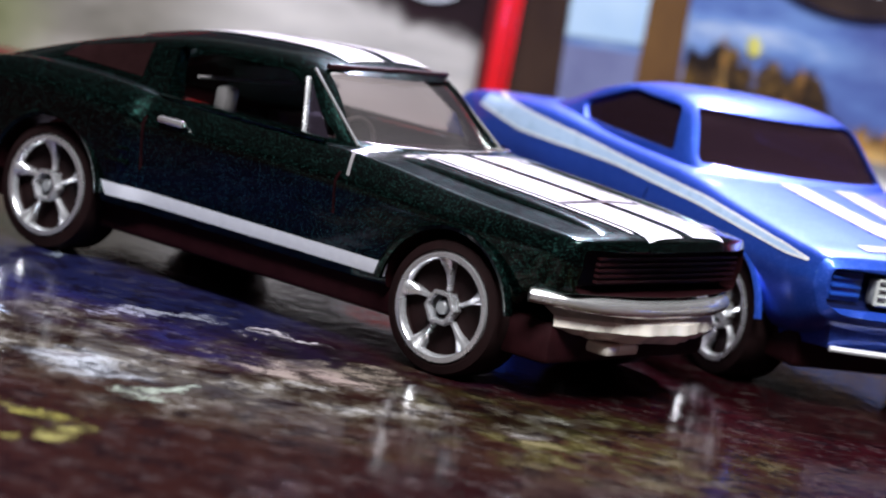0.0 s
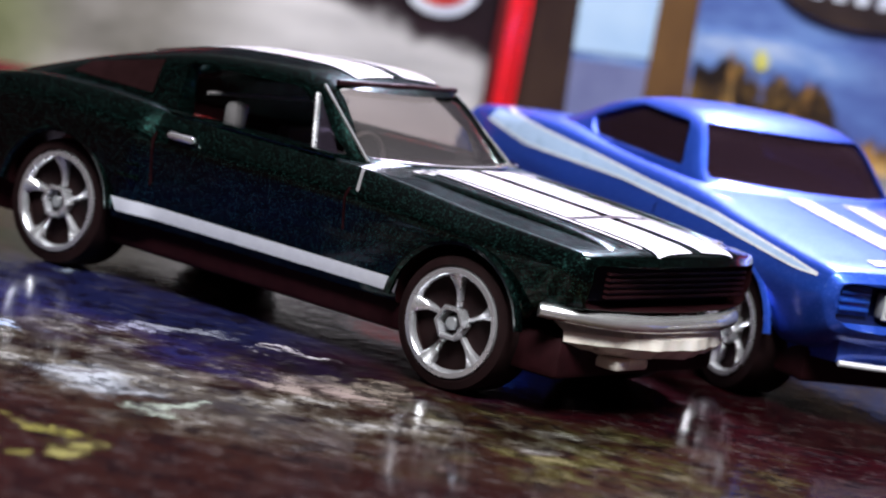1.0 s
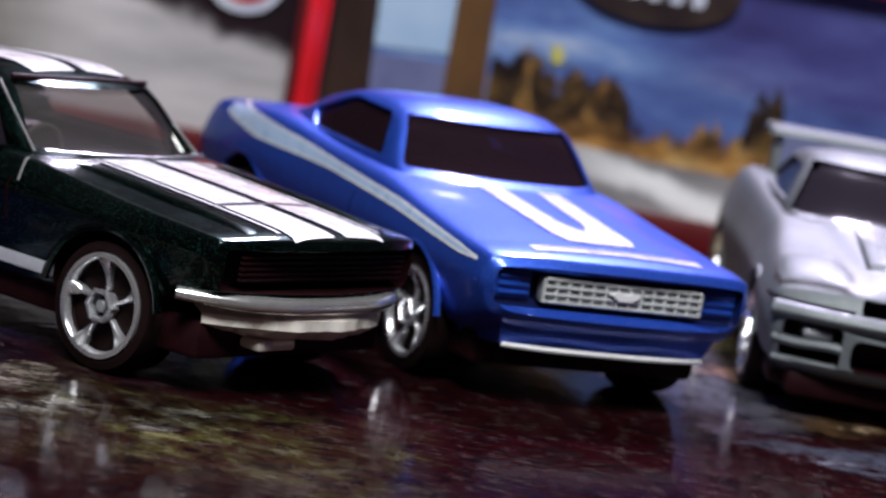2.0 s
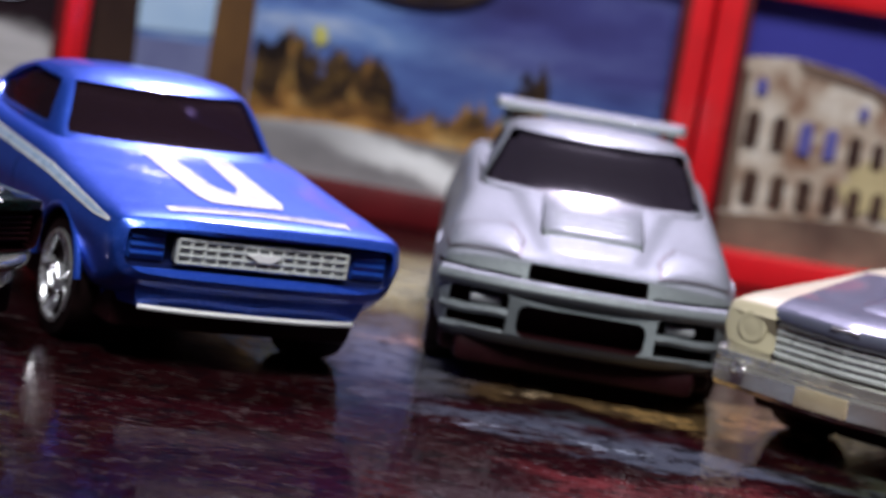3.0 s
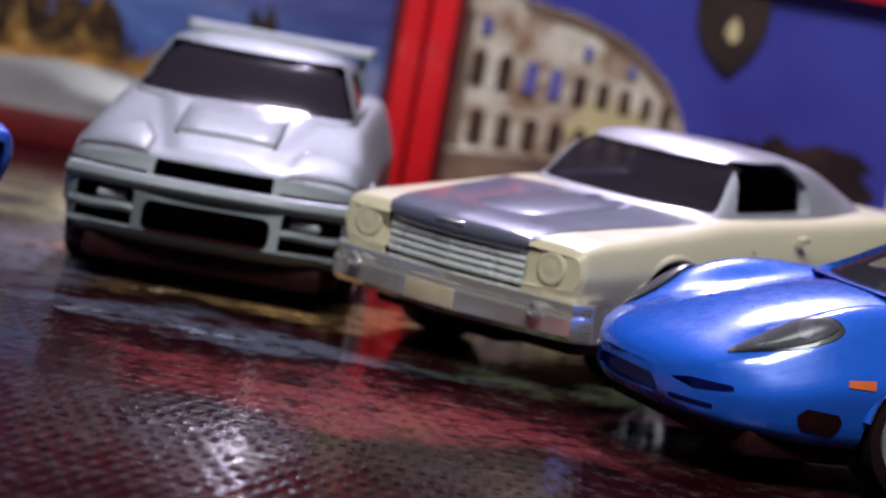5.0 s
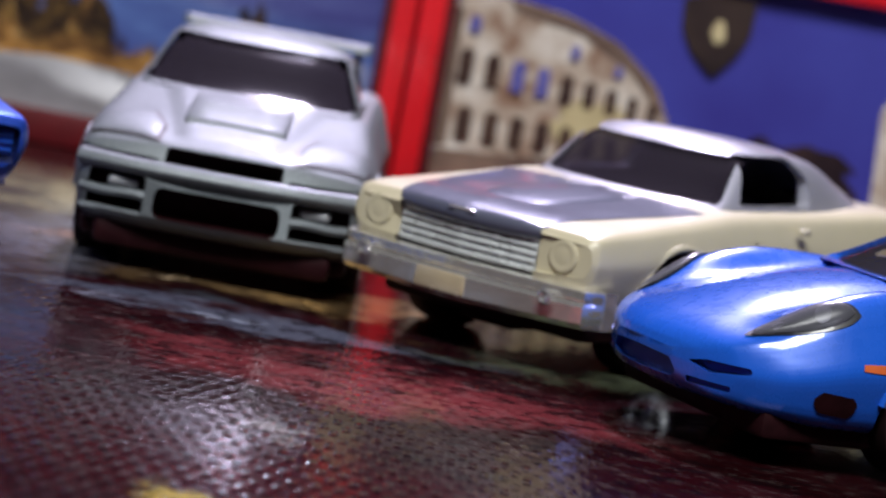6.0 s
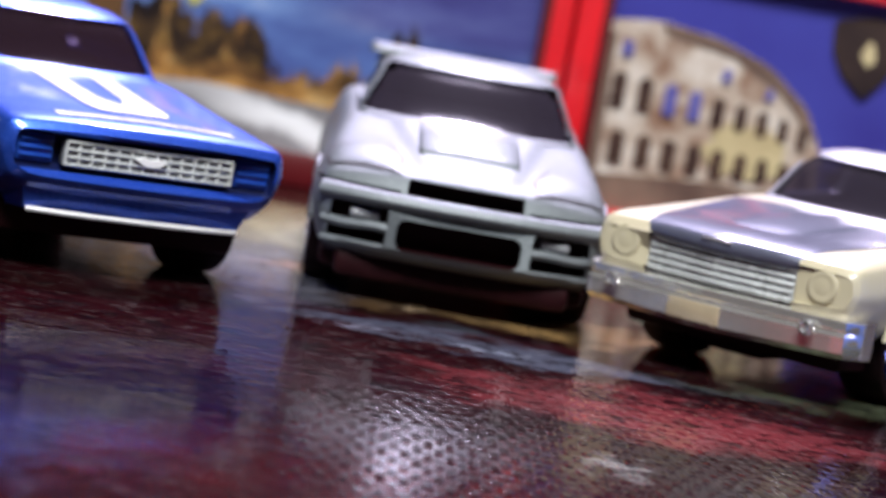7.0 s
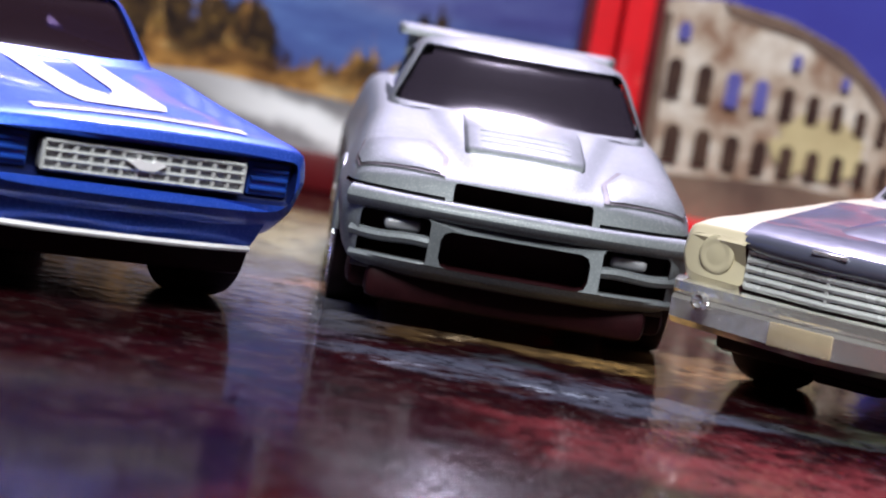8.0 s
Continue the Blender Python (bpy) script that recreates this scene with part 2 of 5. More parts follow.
def prism(points, axis, lo, hi, round_off=0.0, steps=3):
    """Extruded outline. axis 'y': points are (x, z); 'x': (y, z); 'z': (x, y)."""
    if round_off:
        out = []
        n = len(points)
        for i in range(n):
            p, a, b = (Vector(points[k % n]) for k in (i, i - 1, i + 1))
            ra, rb = (min(round_off, (q - p).length * 0.45) for q in (a, b))
            s, e = p + (a - p).normalized() * ra, p + (b - p).normalized() * rb
            for k in range(steps + 1):
                t = k / steps
                out.append(tuple(s * (1 - t) ** 2 + p * 2 * t * (1 - t) + e * t * t))
        points = out
    at = {"y": lambda p, d: (p[0], d, p[1]), "x": lambda p, d: (d, p[0], p[1]), "z": lambda p, d: (p[0], p[1], d)}[axis]
    bm = bmesh.new()
    a = [bm.verts.new(Vector(at(p, lo)) * MM) for p in points]
    b = [bm.verts.new(Vector(at(p, hi)) * MM) for p in points]
    n = len(points)
    for i in range(n):
        bm.faces.new((a[i], a[(i + 1) % n], b[(i + 1) % n], b[i]))
    bm.faces.new(a[::-1])
    bm.faces.new(b)
    bmesh.ops.recalc_face_normals(bm, faces=bm.faces[:])
    return bm


def lathe(profile, centre, steps=40, sign=1):
    """Turned shape about the y axis; profile: (radius, offset outwards)."""
    bm = bmesh.new()
    rings = []
    for r, o in profile:
        rings.append([bm.verts.new(Vector((centre[0] + r * math.cos(a), centre[1] + sign * o, centre[2] + r * math.sin(a))) * MM) for a in (2 * math.pi * k / steps for k in range(steps))])
    for a, b in zip(rings[:-1], rings[1:]):
        for i in range(steps):
            bm.faces.new((a[i], a[(i + 1) % steps], b[(i + 1) % steps], b[i]))
    bm.faces.new(rings[0])
    bm.faces.new(rings[-1])
    return bm


def tube(points, radius, flat=1.0, steps=8):
    """Rod along a line of points (mm); flat squeezes its height."""
    bm = bmesh.new()
    pts = [Vector(p) for p in points]
    rings = []
    for i, p in enumerate(pts):
        way = (pts[min(i + 1, len(pts) - 1)] - pts[max(i - 1, 0)]).normalized()
        side = way.cross(Vector((0, 0, 1)))
        side = side.normalized() if side.length > 1e-4 else Vector((0, 1, 0))
        up = side.cross(way).normalized()
        r = radius(i / (len(pts) - 1)) if callable(radius) else radius
        rings.append([bm.verts.new((p + side * r * math.cos(a) + up * r * flat * math.sin(a)) * MM) for a in (2 * math.pi * k / steps for k in range(steps))])
    for a, b in zip(rings[:-1], rings[1:]):
        for i in range(steps):
            bm.faces.new((a[i], a[(i + 1) % steps], b[(i + 1) % steps], b[i]))
    bm.faces.new(rings[0])
    bm.faces.new(rings[-1])
    return bm


def join(*some):
    out = bmesh.new()
    for bm in some:
        me = bpy.data.meshes.new("join")
        bm.to_mesh(me)
        bm.free()
        out.from_mesh(me)
        bpy.data.meshes.remove(me)
    return out


def volume(me):
    bm = bmesh.new()
    bm.from_mesh(me)
    v = bm.calc_volume(signed=True)
    bm.free()
    return v


def outward(bm, mats, index):
    """A mesh of bm in mm units with its faces turned outwards."""
    bmesh.ops.recalc_face_normals(bm, faces=bm.faces[:])
    if bm.calc_volume(signed=True) < 0:
        bmesh.ops.reverse_faces(bm, faces=bm.faces[:])
    me = bpy.data.meshes.new("solid")
    for f in bm.faces:
        f.smooth = True
    bm.to_mesh(me)
    bm.free()
    me.transform(Matrix.Scale(1 / MM, 4))
    for m in mats:
        me.materials.append(m)
    for p in me.polygons:
        p.material_index = index
    return me


def carve(bm, cutters, mats, smooth=32):
    """The mesh of bm less the cutters [(bmesh, index of the material of the cut faces)]."""
    me = outward(bm, mats, 0)
    for c, index in cutters:
        tool = new("cutter", outward(c, mats, index))
        before = volume(me)
        for solver in ("EXACT", "MANIFOLD"):
            ob = new("carved", me)
            mod = ob.modifiers.new("cut", "BOOLEAN")
            mod.operation, mod.solver, mod.object = "DIFFERENCE", solver, tool
            bpy.context.view_layer.update()
            out = bpy.data.meshes.new_from_object(ob.evaluated_get(bpy.context.evaluated_depsgraph_get()))
            bpy.data.objects.remove(ob)
            good = 0.2 * before < volume(out) <= before * 0.99999
            if good:
                break
        data = tool.data
        bpy.data.objects.remove(tool)
        bpy.data.meshes.remove(data)
        if good:
            bpy.data.meshes.remove(me)
            me = out
        else:
            print("CUT FAILED", before, volume(out))
    me.transform(Matrix.Scale(MM, 4))
    me.set_sharp_from_angle(angle=radians(smooth))
    return me


def tree_of(me):
    bm = bmesh.new()
    bm.from_mesh(me)
    t = BVHTree.FromBMesh(bm)
    bm.free()
    return t


def decal(tree, outline_a, outline_b, steps=24, across=4, axis="z", lift=0.05, side=-1, bulge=0.0):
    """A thin ink layer between two edge lines, laid on the skin. axis 'z': from above, lines of (x, y); 'y': from one side, (x, z)."""
    bm = bmesh.new()
    a, b = (np.asarray(o, float) for o in (outline_a, outline_b))

    def along(line, s):
        d = np.r_[0, np.cumsum(np.hypot(*np.diff(line, axis=0).T))]
        return np.array([np.interp(s * d[-1], d, line[:, k]) for k in (0, 1)])

    grid = []
    for i in range(steps + 1):
        p, q = along(a, i / steps), along(b, i / steps)
        row = []
        for j in range(across + 1):
            m = p + (q - p) * j / across
            if axis == "z":
                start, way = Vector((m[0], m[1], 60)) * MM, Vector((0, 0, -1))
            else:
                start, way = Vector((m[0], side * 60, m[1])) * MM, Vector((0, -side, 0))
            hit, nrm, _, _ = tree.ray_cast(start, way)
            if hit is None:
                row.append(None)
            else:
                nrm = nrm if nrm.dot(way) < 0 else -nrm
                row.append(bm.verts.new(hit + nrm * (lift + bulge * (math.sin(math.pi * i / steps) * math.sin(math.pi * j / across)) ** 0.5) * MM))
        grid.append(row)
    for r0, r1 in zip(grid[:-1], grid[1:]):
        for j in range(across):
            quad = (r0[j], r0[j + 1], r1[j + 1], r1[j])
            if None not in quad:
                bm.faces.new(quad)
    return bm


def strip(tree, x0, x1, y0, y1, steps=24, **more):
    return decal(tree, [(x0, y0), (x1, y0)], [(x0, y1), (x1, y1)], steps, **more)


def face_pick(bm, keep):
    gone = [f for f in bm.faces if not keep(f.calc_center_median() / MM, f.normal)]
    bmesh.ops.delete(bm, geom=gone, context="FACES")
    return bm


# ---------------------------------------------------------------- parts shared by the cars


def add_wheel(car, x, z, side, radius=5.3, rim=4.2, face=13.3, width=4.6, spokes=5, look_of="five", metal=None):
    """Axle drum with a tyre and a rim; side +1 is the car's left."""
    metal = metal or STEEL
    c = (x, side * face, z)
    hub = part("wheel", lathe([(rim * 0.9, -width), (rim * 0.9, -2.6), (0.3, -2.4)], c, 28, side), MATT, car)
    part("tyre", lathe([(rim * 0.86, -width), (radius * 0.95, -width), (radius, -width + 0.4), (radius, -0.55), (radius * 0.965, -0.1), (rim * 1.06, 0.05), (rim * 0.98, -0.15), (rim * 0.9, -1.0)], c, 48, side), RUBBER, hub)
    pieces = [lathe([(rim * 0.86, -0.45), (rim * 0.875, 0.0), (rim * 0.91, 0.18), (rim, 0.16), (rim * 1.01, -0.1), (rim * 0.99, -0.9)], c, 48, side)]
    pieces[0].faces.ensure_lookup_table()
    bmesh.ops.delete(pieces[0], geom=[f for f in pieces[0].faces if len(f.verts) > 4], context="FACES_ONLY")
    if look_of == "five":
        nut = lathe([(rim * 0.31, -0.9), (rim * 0.35, 0.15), (rim * 0.33, 0.32), (rim * 0.27, 0.32), (rim * 0.25, 0.1), (rim * 0.24, -0.8)], c, 6, side)
        bmesh.ops.delete(nut, geom=[f for f in nut.faces if len(f.verts) > 4], context="FACES_ONLY")
        pieces.append(nut)
        part("hub_cap", lathe([(rim * 0.13, -1.1), (rim * 0.13, -0.1), (rim * 0.1, 0.02), (0.05, 0.05)], c, 16, side), MESHGREY, hub, "grey hub cap")
    else:
        pieces.append(lathe([(rim * 0.27, -0.9), (rim * 0.27, 0.22), (rim * 0.22, 0.34), (rim * 0.17, 0.34), (rim * 0.16, 0.2), (0.05, 0.22)], c, 18, side))
    for k in range(spokes):
        a = 2 * math.pi * k / spokes + (0.35 if look_of == "five" else 0.0)
        ends = [(0.0, 0)] if look_of == "five" else [(-0.13, 0), (0.13, 0)]
        for off, _ in ends:
            r0, r1 = rim * 0.3, rim * 0.9
            w0, w1 = (rim * 0.045, rim * 0.16) if look_of == "five" else (rim * 0.036, rim * 0.042)
            way0, way1 = a, a + off * 1.6 + (0.10 if look_of == "five" else 0.0)
            bm = bmesh.new()
            rows = []
            for s in range(5):
                f = s / 4
                r, w, ang = r0 + (r1 - r0) * f, w0 + (w1 - w0) * f**2.4, way0 + (way1 - way0) * f
                rad = Vector((math.cos(ang), 0, math.sin(ang)))
                tan = Vector((-math.sin(ang), 0, math.cos(ang)))
                out = Vector((0, side, 0))
                lift = 0.16 - 0.35 * math.sin(math.pi * f) - (0.75 * (1 - f) ** 1.3 if look_of == "five" else 0.0)
                o = Vector(c)
                rows.append([bm.verts.new((o + rad * r + tan * w * p + out * (lift + q)) * MM) for p, q in ((-1, -0.8), (-1, -0.12), (-0.55, 0.06), (0.55, 0.06), (1, -0.12), (1, -0.8))])
            for r0_, r1_ in zip(rows[:-1], rows[1:]):
                for j in range(6):
                    bm.faces.new((r0_[j], r0_[(j + 1) % 6], r1_[(j + 1) % 6], r1_[j]))
            pieces.append(bm)
    pieces.append(lathe([(rim * 0.8, -width - 0.25), (rim * 0.8, -width - 0.1), (rim * 0.3, -width - 0.05)], c, 24, side))
    part("rim", join(*pieces), metal, hub, "bright metal %s rim" % ("five-spoke" if look_of == "five" else "lace-spoked"))
    return hub


def arch_lip(x, z, radius, y, a0=15, a1=165, thick=0.35):
    pts = [(x + radius * math.cos(radians(a)), y, z + radius * math.sin(radians(a))) for a in np.linspace(a0, a1, 22)]
    return tube(pts, thick, 1.0, 6)


def wheel_cut(x, z, radius, y0=8.2):
    some = []
    for s in (1, -1):
        some.append(lathe([(radius, 0), (radius, 12)], (x, s * y0, z), 36, s))
    return some


def seats(x, z, y=4.6, width=3.4):
    some = []
    for s in (1, -1):
        some.append(prism([(x, z), (x - 1.4, z + 5.2), (x - 2.6, z + 5.4), (x - 2.0, z)], "y", s * y - width, s * y + width, 0.5))
        some.append(box(x - 1, x + 5.5, s * y - width, s * y + width, z - 0.4, z + 1.6, 0.5))
    return join(*some)



def place(x, y, turn):
    return pose(x * MM, y * MM, 0, 0, 0, turn)


def basic_car(car, body_rows, cabin_rows, body_cuts, colour, roof_colour, axles, side_window, screen, rear_screen=None, wheel_z=5.3, arch=6.1, warp=None, cabin_warp=None, floor=8.0, inset=0.75, cut_colour=None, fine=1, between=5, ease=0.14):
    """Carved body and roof shell of a car; returns their objects and skins."""
    cuts = [(join(*body_cuts), 1), (cabin_loft(cabin_rows, inset, floor, cabin_warp), 2)]
    cuts += [(join(*[w for k, ax in enumerate(axles) for w in wheel_cut(ax, wheel_z, arch[k] if isinstance(arch, tuple) else arch)]), 2)]
    body = carve(body_loft(body_rows, warp, between, 0.8, fine, ease), cuts, (colour, cut_colour or BLACK, BLACK))
    body_ob = part("body", body, colour, car)
    holes = [(cabin_loft(cabin_rows, inset, floor - 2, cabin_warp), 0)]
    if side_window:
        holes.append((prism(side_window, "y", -30, 30, 0.7), 0))
    if screen:
        holes.append((prism(screen, "x", cabin_rows[0][0] + 12, -24, 0.5), 0))
    if rear_screen:
        holes.append((prism(rear_screen, "x", -28, -70, 0.5), 0))
    roof = carve(cabin_loft(cabin_rows, 0, None, cabin_warp), holes, (roof_colour,))
    roof_ob = part("roof", roof, roof_colour, car)
    return body_ob, roof_ob, tree_of(body), tree_of(roof)


def glass_of(car, cabin_rows, keep, material, name, label, warp=None, inset=0.38):
    bm = cabin_loft(cabin_rows, inset, None, warp)
    bmesh.ops.recalc_face_normals(bm, faces=bm.faces[:])
    face_pick(bm, keep)
    return part(name, bm, material, car, label)


# ---------------------------------------------------------------- dark green fastback

GX, GY, GT = 11.03, 231.14, -35.25
green = thing("toy_car", "dark green metallic fastback toy car with white racing stripes", "toy car", "toy cars in a row", place(GX, GY, GT))


def bow_green(x, y, z):
    f = max(0.0, min(1.0, (x + 2) / 14))
    return (x - 2.6 * f * (y / 13) ** 2, y, z)


def bow_screen(x, y, z):
    f = max(0.0, min(1.0, (x + 30) / 14))
    return (x - 1.6 * f * (y / 9) ** 2, y, z)


GREEN_BODY = [
    (13.2, 9.4, 11.2, 11.0, 11.9, 12.3, 11.6, 12.7),
    (12.7, 8.9, 12.0, 11.4, 12.9, 13.0, 12.3, 13.5),
    (9.0, 8.0, 12.8, 12.0, 13.5, 13.3, 12.4, 14.1),
    (5.5, 5.8, 12.6, 12.0, 13.6, 13.5, 12.4, 14.4),
    (0.0, 5.2, 12.6, 12.2, 13.9, 13.8, 12.2, 14.8),
    (-13.0, 5.2, 12.5, 12.8, 14.0, 15.0, 12.1, 15.4),
    (-31.5, 5.2, 12.6, 12.9, 14.0, 15.2, 12.3, 15.4),
    (-34.5, 5.2, 13.4, 13.4, 14.7, 15.6, 13.1, 15.6),
    (-40.0, 5.2, 13.5, 13.6, 14.6, 15.8, 12.9, 15.7),
    (-46.0, 5.4, 13.4, 13.7, 14.2, 15.7, 12.5, 15.5),
    (-53.0, 6.2, 12.8, 12.9, 13.7, 14.7, 12.2, 15.0),
    (-57.0, 8.2, 12.0, 12.1, 12.9, 13.7, 11.8, 14.0),
    (-58.2, 9.6, 11.5, 11.6, 12.2, 13.0, 11.3, 13.2),
]
GREEN_CABIN = [
    (-8.9, 14.0, 10.4, 14.7, 10.0, 15.1),
    (-10.8, 14.0, 11.0, 15.2, 10.3, 15.7),
    (-17.6, 14.0, 11.9, 20.1, 9.2, 20.9),
    (-22.0, 14.0, 12.1, 20.7, 9.1, 21.7),
    (-31.0, 14.0, 12.1, 20.3, 9.1, 21.3),
    (-42.0, 14.0, 12.0, 18.3, 9.0, 19.0),
    (-51.5, 14.0, 11.5, 15.5, 9.0, 15.8),
    (-54.0, 14.0, 11.0, 14.6, 9.0, 14.8),
]
g_body, g_roof, g_skin, g_top = basic_car(
    green, GREEN_BODY, GREEN_CABIN, [
        box(9.0, 20, -11.9, 11.9, 9.0, 12.45, 0.5),
        box(-11.85, -11.6, -20, -13.45, 5.4, 13.4), box(-11.85, -11.6, 13.45, 20, 5.4, 13.4),
        box(-32.3, -32.05, -20, -13.4, 6.5, 13.6), box(-32.3, -32.05, 13.4, 20, 6.5, 13.6),
    ], GREEN, GREEN, (0.0, -42.2), [(-14.6, 15.35), (-21.3, 19.65), (-33.6, 19.35), (-32.4, 15.15)],
    [(-9.9, 15.5), (-8.3, 20.2), (8.3, 20.2), (9.9, 15.5)], [(-7, 15.9), (-6.5, 18.8), (6.5, 18.8), (7, 15.9)],
    arch=6.2, warp=bow_green, cabin_warp=bow_screen, ease=0.06)
glass_of(green, GREEN_CABIN, lambda c, n: c.x > -20.5 and n.x > 0.35 and abs(c.y) < 10.2, CLEAR, "windshield", "clear plastic windshield", bow_screen)
part("windshield_frame", tube([(-17.5 - 1.6 * (y / 9) ** 2, y, 20.55 + 0.25 * (1 - abs(y) / 9)) for y in np.linspace(-8.2, 8.2, 14)], 0.26), BLACK, green, "black rubber windshield header")
part("windshield_sill", tube([(-10.2 - 1.6 * (y / 9) ** 2, y, 15.5) for y in np.linspace(-9.7, 9.7, 14)], 0.13), CHROME, green, "bright line under the windshield")
for s in (1, -1):
    part("window_pillar", tube([(-17.5, s * 11.5, 15.2), (-19.4, s * 9.75, 19.5)], 0.24), STEEL, green, "bright quarter window pillar")
    part("door_handle", box(-30.6, -27.8, s * 14.0 - 0.35, s * 14.0 + 0.35, 13.3, 13.9, 0.25), CHROME, green, "chrome door handle")
    pane = bmesh.new()
    pane.faces.new([pane.verts.new(Vector(p) * MM) for p in ((-17.4, s * 11.3, 15.3), (-15.0, s * 11.4, 15.3), (-19.0, s * 9.8, 19.3))])
    part("quarter_light", pane, SMOKE, green, "small tinted front quarter window")
    part("quarter_window", decal(g_top, [(-36.4, 19.0), (-44.5, 17.3)], [(-35.8, 16.2), (-45.8, 16.2)], 12, 5, "y", 0.06, s), MATT, green, "black quarter window louvre")
    part("screen_trim", tube([(-12.9, s * 10.15, 15.2), (-19.4, s * 9.05, 20.25)], 0.14), CHROME, green, "bright windshield pillar trim")
    part("window_trim", tube([(-14.8, s * 12.0, 15.2), (-32.3, s * 12.15, 15.15)], 0.25), GREEN, green)
    part("rocker_stripe", decal(g_skin, [(-36.0, 7.35), (-5.9, 7.35)], [(-35.4, 6.2), (-6.2, 6.2)], 40, 3, "y", 0.06, s), LILAC, green, "pale lilac rocker stripe")
    part("fender_trim", decal(g_skin, [(-11.9, 14.9), (-11.0, 13.2)], [(-11.6, 14.9), (-10.7, 13.2)], 8, 2, "y", 0.07, s), CHROME, green, "thin bright trim line")
    part("wheel_arch", arch_lip(0, 5.3, 6.35, s * 13.55, 8, 172), GREEN, green)
    part("wheel_arch", arch_lip(-42.2, 5.3, 6.35, s * 13.9, 8, 172), GREEN, green)
    for k in range(3):
        part("side_vent", box(-35.6, -33.2, s * 13.95 - 0.3, s * 13.95 + 0.3, 9.0 + k * 1.1, 9.5 + k * 1.1, 0.2), GREEN, green)
    add_wheel(green, 0, 5.3, s, 5.3, 4.25, 13.3)
    add_wheel(green, -42.2, 5.4, s, 5.4, 4.25, 13.4)
for y0, y1 in ((-5.6, -0.7), (0.7, 5.6)):
    part("hood_stripe", strip(g_skin, -9.6, 3.6, y0, y1, 24, lift=0.12), WHITE, green, "white hood stripe")
    part("hood_stripe", strip(g_skin, 4.3, 12.4, y0, y1, 20, lift=0.12), WHITE, green, "white hood stripe")
    part("roof_stripe", strip(g_top, -50, -18.9, y0, y1, 40, lift=0.12), WHITE, green, "white roof stripe")
for s in (1, -1):
    part("pinstripe", strip(g_skin, -9.6, 11.2, s * 6.1, s * 6.5, 24, lift=0.12), WHITE, green, "thin white pinstripe")
    part("hood_crease", strip(g_skin, -9.5, 10.4, s * 7.5, s * 9.3, 24, lift=0.02, across=8, bulge=0.42), GREEN, green)
part("hood_seam", strip(g_skin, 3.6, 4.3, -6.6, 6.6, 4, lift=0.1, across=16), INK, green, "dark seam across the hood")
for s in (1, -1):
    part("cowl_panel", decal(g_skin, [(-9.6, s * 6.9), (-8.4, s * 6.9)], [(-9.6, s * 8.6), (-8.2, s * 8.2)], 6, 8, "z", 0.12), WHITE, green, "white panel at the cowl")
    for k in range(3):
        part("panel_bar", strip(g_skin, -9.3, -8.7, s * (7.1 + k * 0.5) - 0.12, s * (7.1 + k * 0.5) + 0.12, 3, lift=0.17, across=2), INK, green)
part("hood_pin", lathe([(0.5, -0.2), (0.5, 0.2), (0.2, 0.3)], (0, 0, 0), 14), CHROME, green, "bright hood pin").matrix_local = pose(9.6 * MM, 7.6 * MM, 13.75 * MM, -90)
part("grille", join(*[box(11.0, 11.4, -10.2, 10.2, 9.9 + k * 0.45, 10.1 + k * 0.45) for k in range(5)]), BLACK, green, "black slatted grille")
bump_line = [(12.7 - 4.9 * (abs(y) / 13.2) ** 3.2, y, 8.0 + 0.25 * (abs(y) / 13.2) ** 2) for y in np.linspace(-13.3, 13.3, 31)]
part("bumper", tube(bump_line, lambda f: 0.85 - 0.2 * abs(2 * f - 1) ** 4, 0.85, 12), CHROME, green, "chrome wrap-around bumper")
val = []
for y in np.linspace(-11.4, 11.4, 57):
    e = (abs(y) / 11.4) ** 2.4
    val.append((y, 12.2 - 4.4 * e))
bm = bmesh.new()
rows_v = []
for y, x in val:
    wave = 0.07 * math.sin(y * 1.1 + 0.4) + 0.04 * math.sin(y * 2.7)
    rows_v.append([bm.verts.new(Vector((x + dx + wave * k, y, z)) * MM) for k, (dx, z) in enumerate(((-0.2, 7.6), (1.1, 6.9), (1.2, 6.1), (0.3, 5.2 + 0.05 * (y / 3) ** 2), (-2.0, 4.7 + 0.05 * (y / 3) ** 2), (-4, 5.2)))])
for a, b in zip(rows_v[:-1], rows_v[1:]):
    for j in range(5):
        bm.faces.new((a[j], b[j], b[j + 1], a[j + 1]))
part("front_valance", bm, PEWTER, green, "dented pinkish bare metal front valance")
part("tow_plate", box(7.4, 11.2, -6.4, -1.8, 4.0, 4.9, 0.3), PEWTER, green, "small bare metal plate below the valance")
part("chassis", box(-54, 9.2, -11.6, 11.6, 3.0, 6.4, 0.6), BLACK, green, "black plastic chassis")
part("interior", join(seats(-29, 9.4), box(-16.2, -13.4, -10, 10, 12.5, 15.0, 0.5), box(-48, -14, -10.8, 10.8, 8.0, 9.4)), SEAT, green, "grey seats and dashboard")
ring = [(-17.6 + 0.9 * math.cos(a) * 0.4, -4.6 + 2.1 * math.cos(a), 14.6 + 2.1 * math.sin(a)) for a in np.linspace(0, 2 * math.pi, 25)]
part("steering_wheel", tube(ring, 0.22, 1, 6), PALEPLASTIC, green)
part("headrest", box(-30.2, -28.8, -8.2, -6.3, 14.6, 16.8, 0.5), PALEPLASTIC, green, "pale grey seat headrest")
part("roll_bar", tube([(-31.0, y, 17.2) for y in np.linspace(-9.5, 9.5, 8)], 0.16), PALEPLASTIC, green, "pale cross bar behind the seats")

# ---------------------------------------------------------------- blue coupe

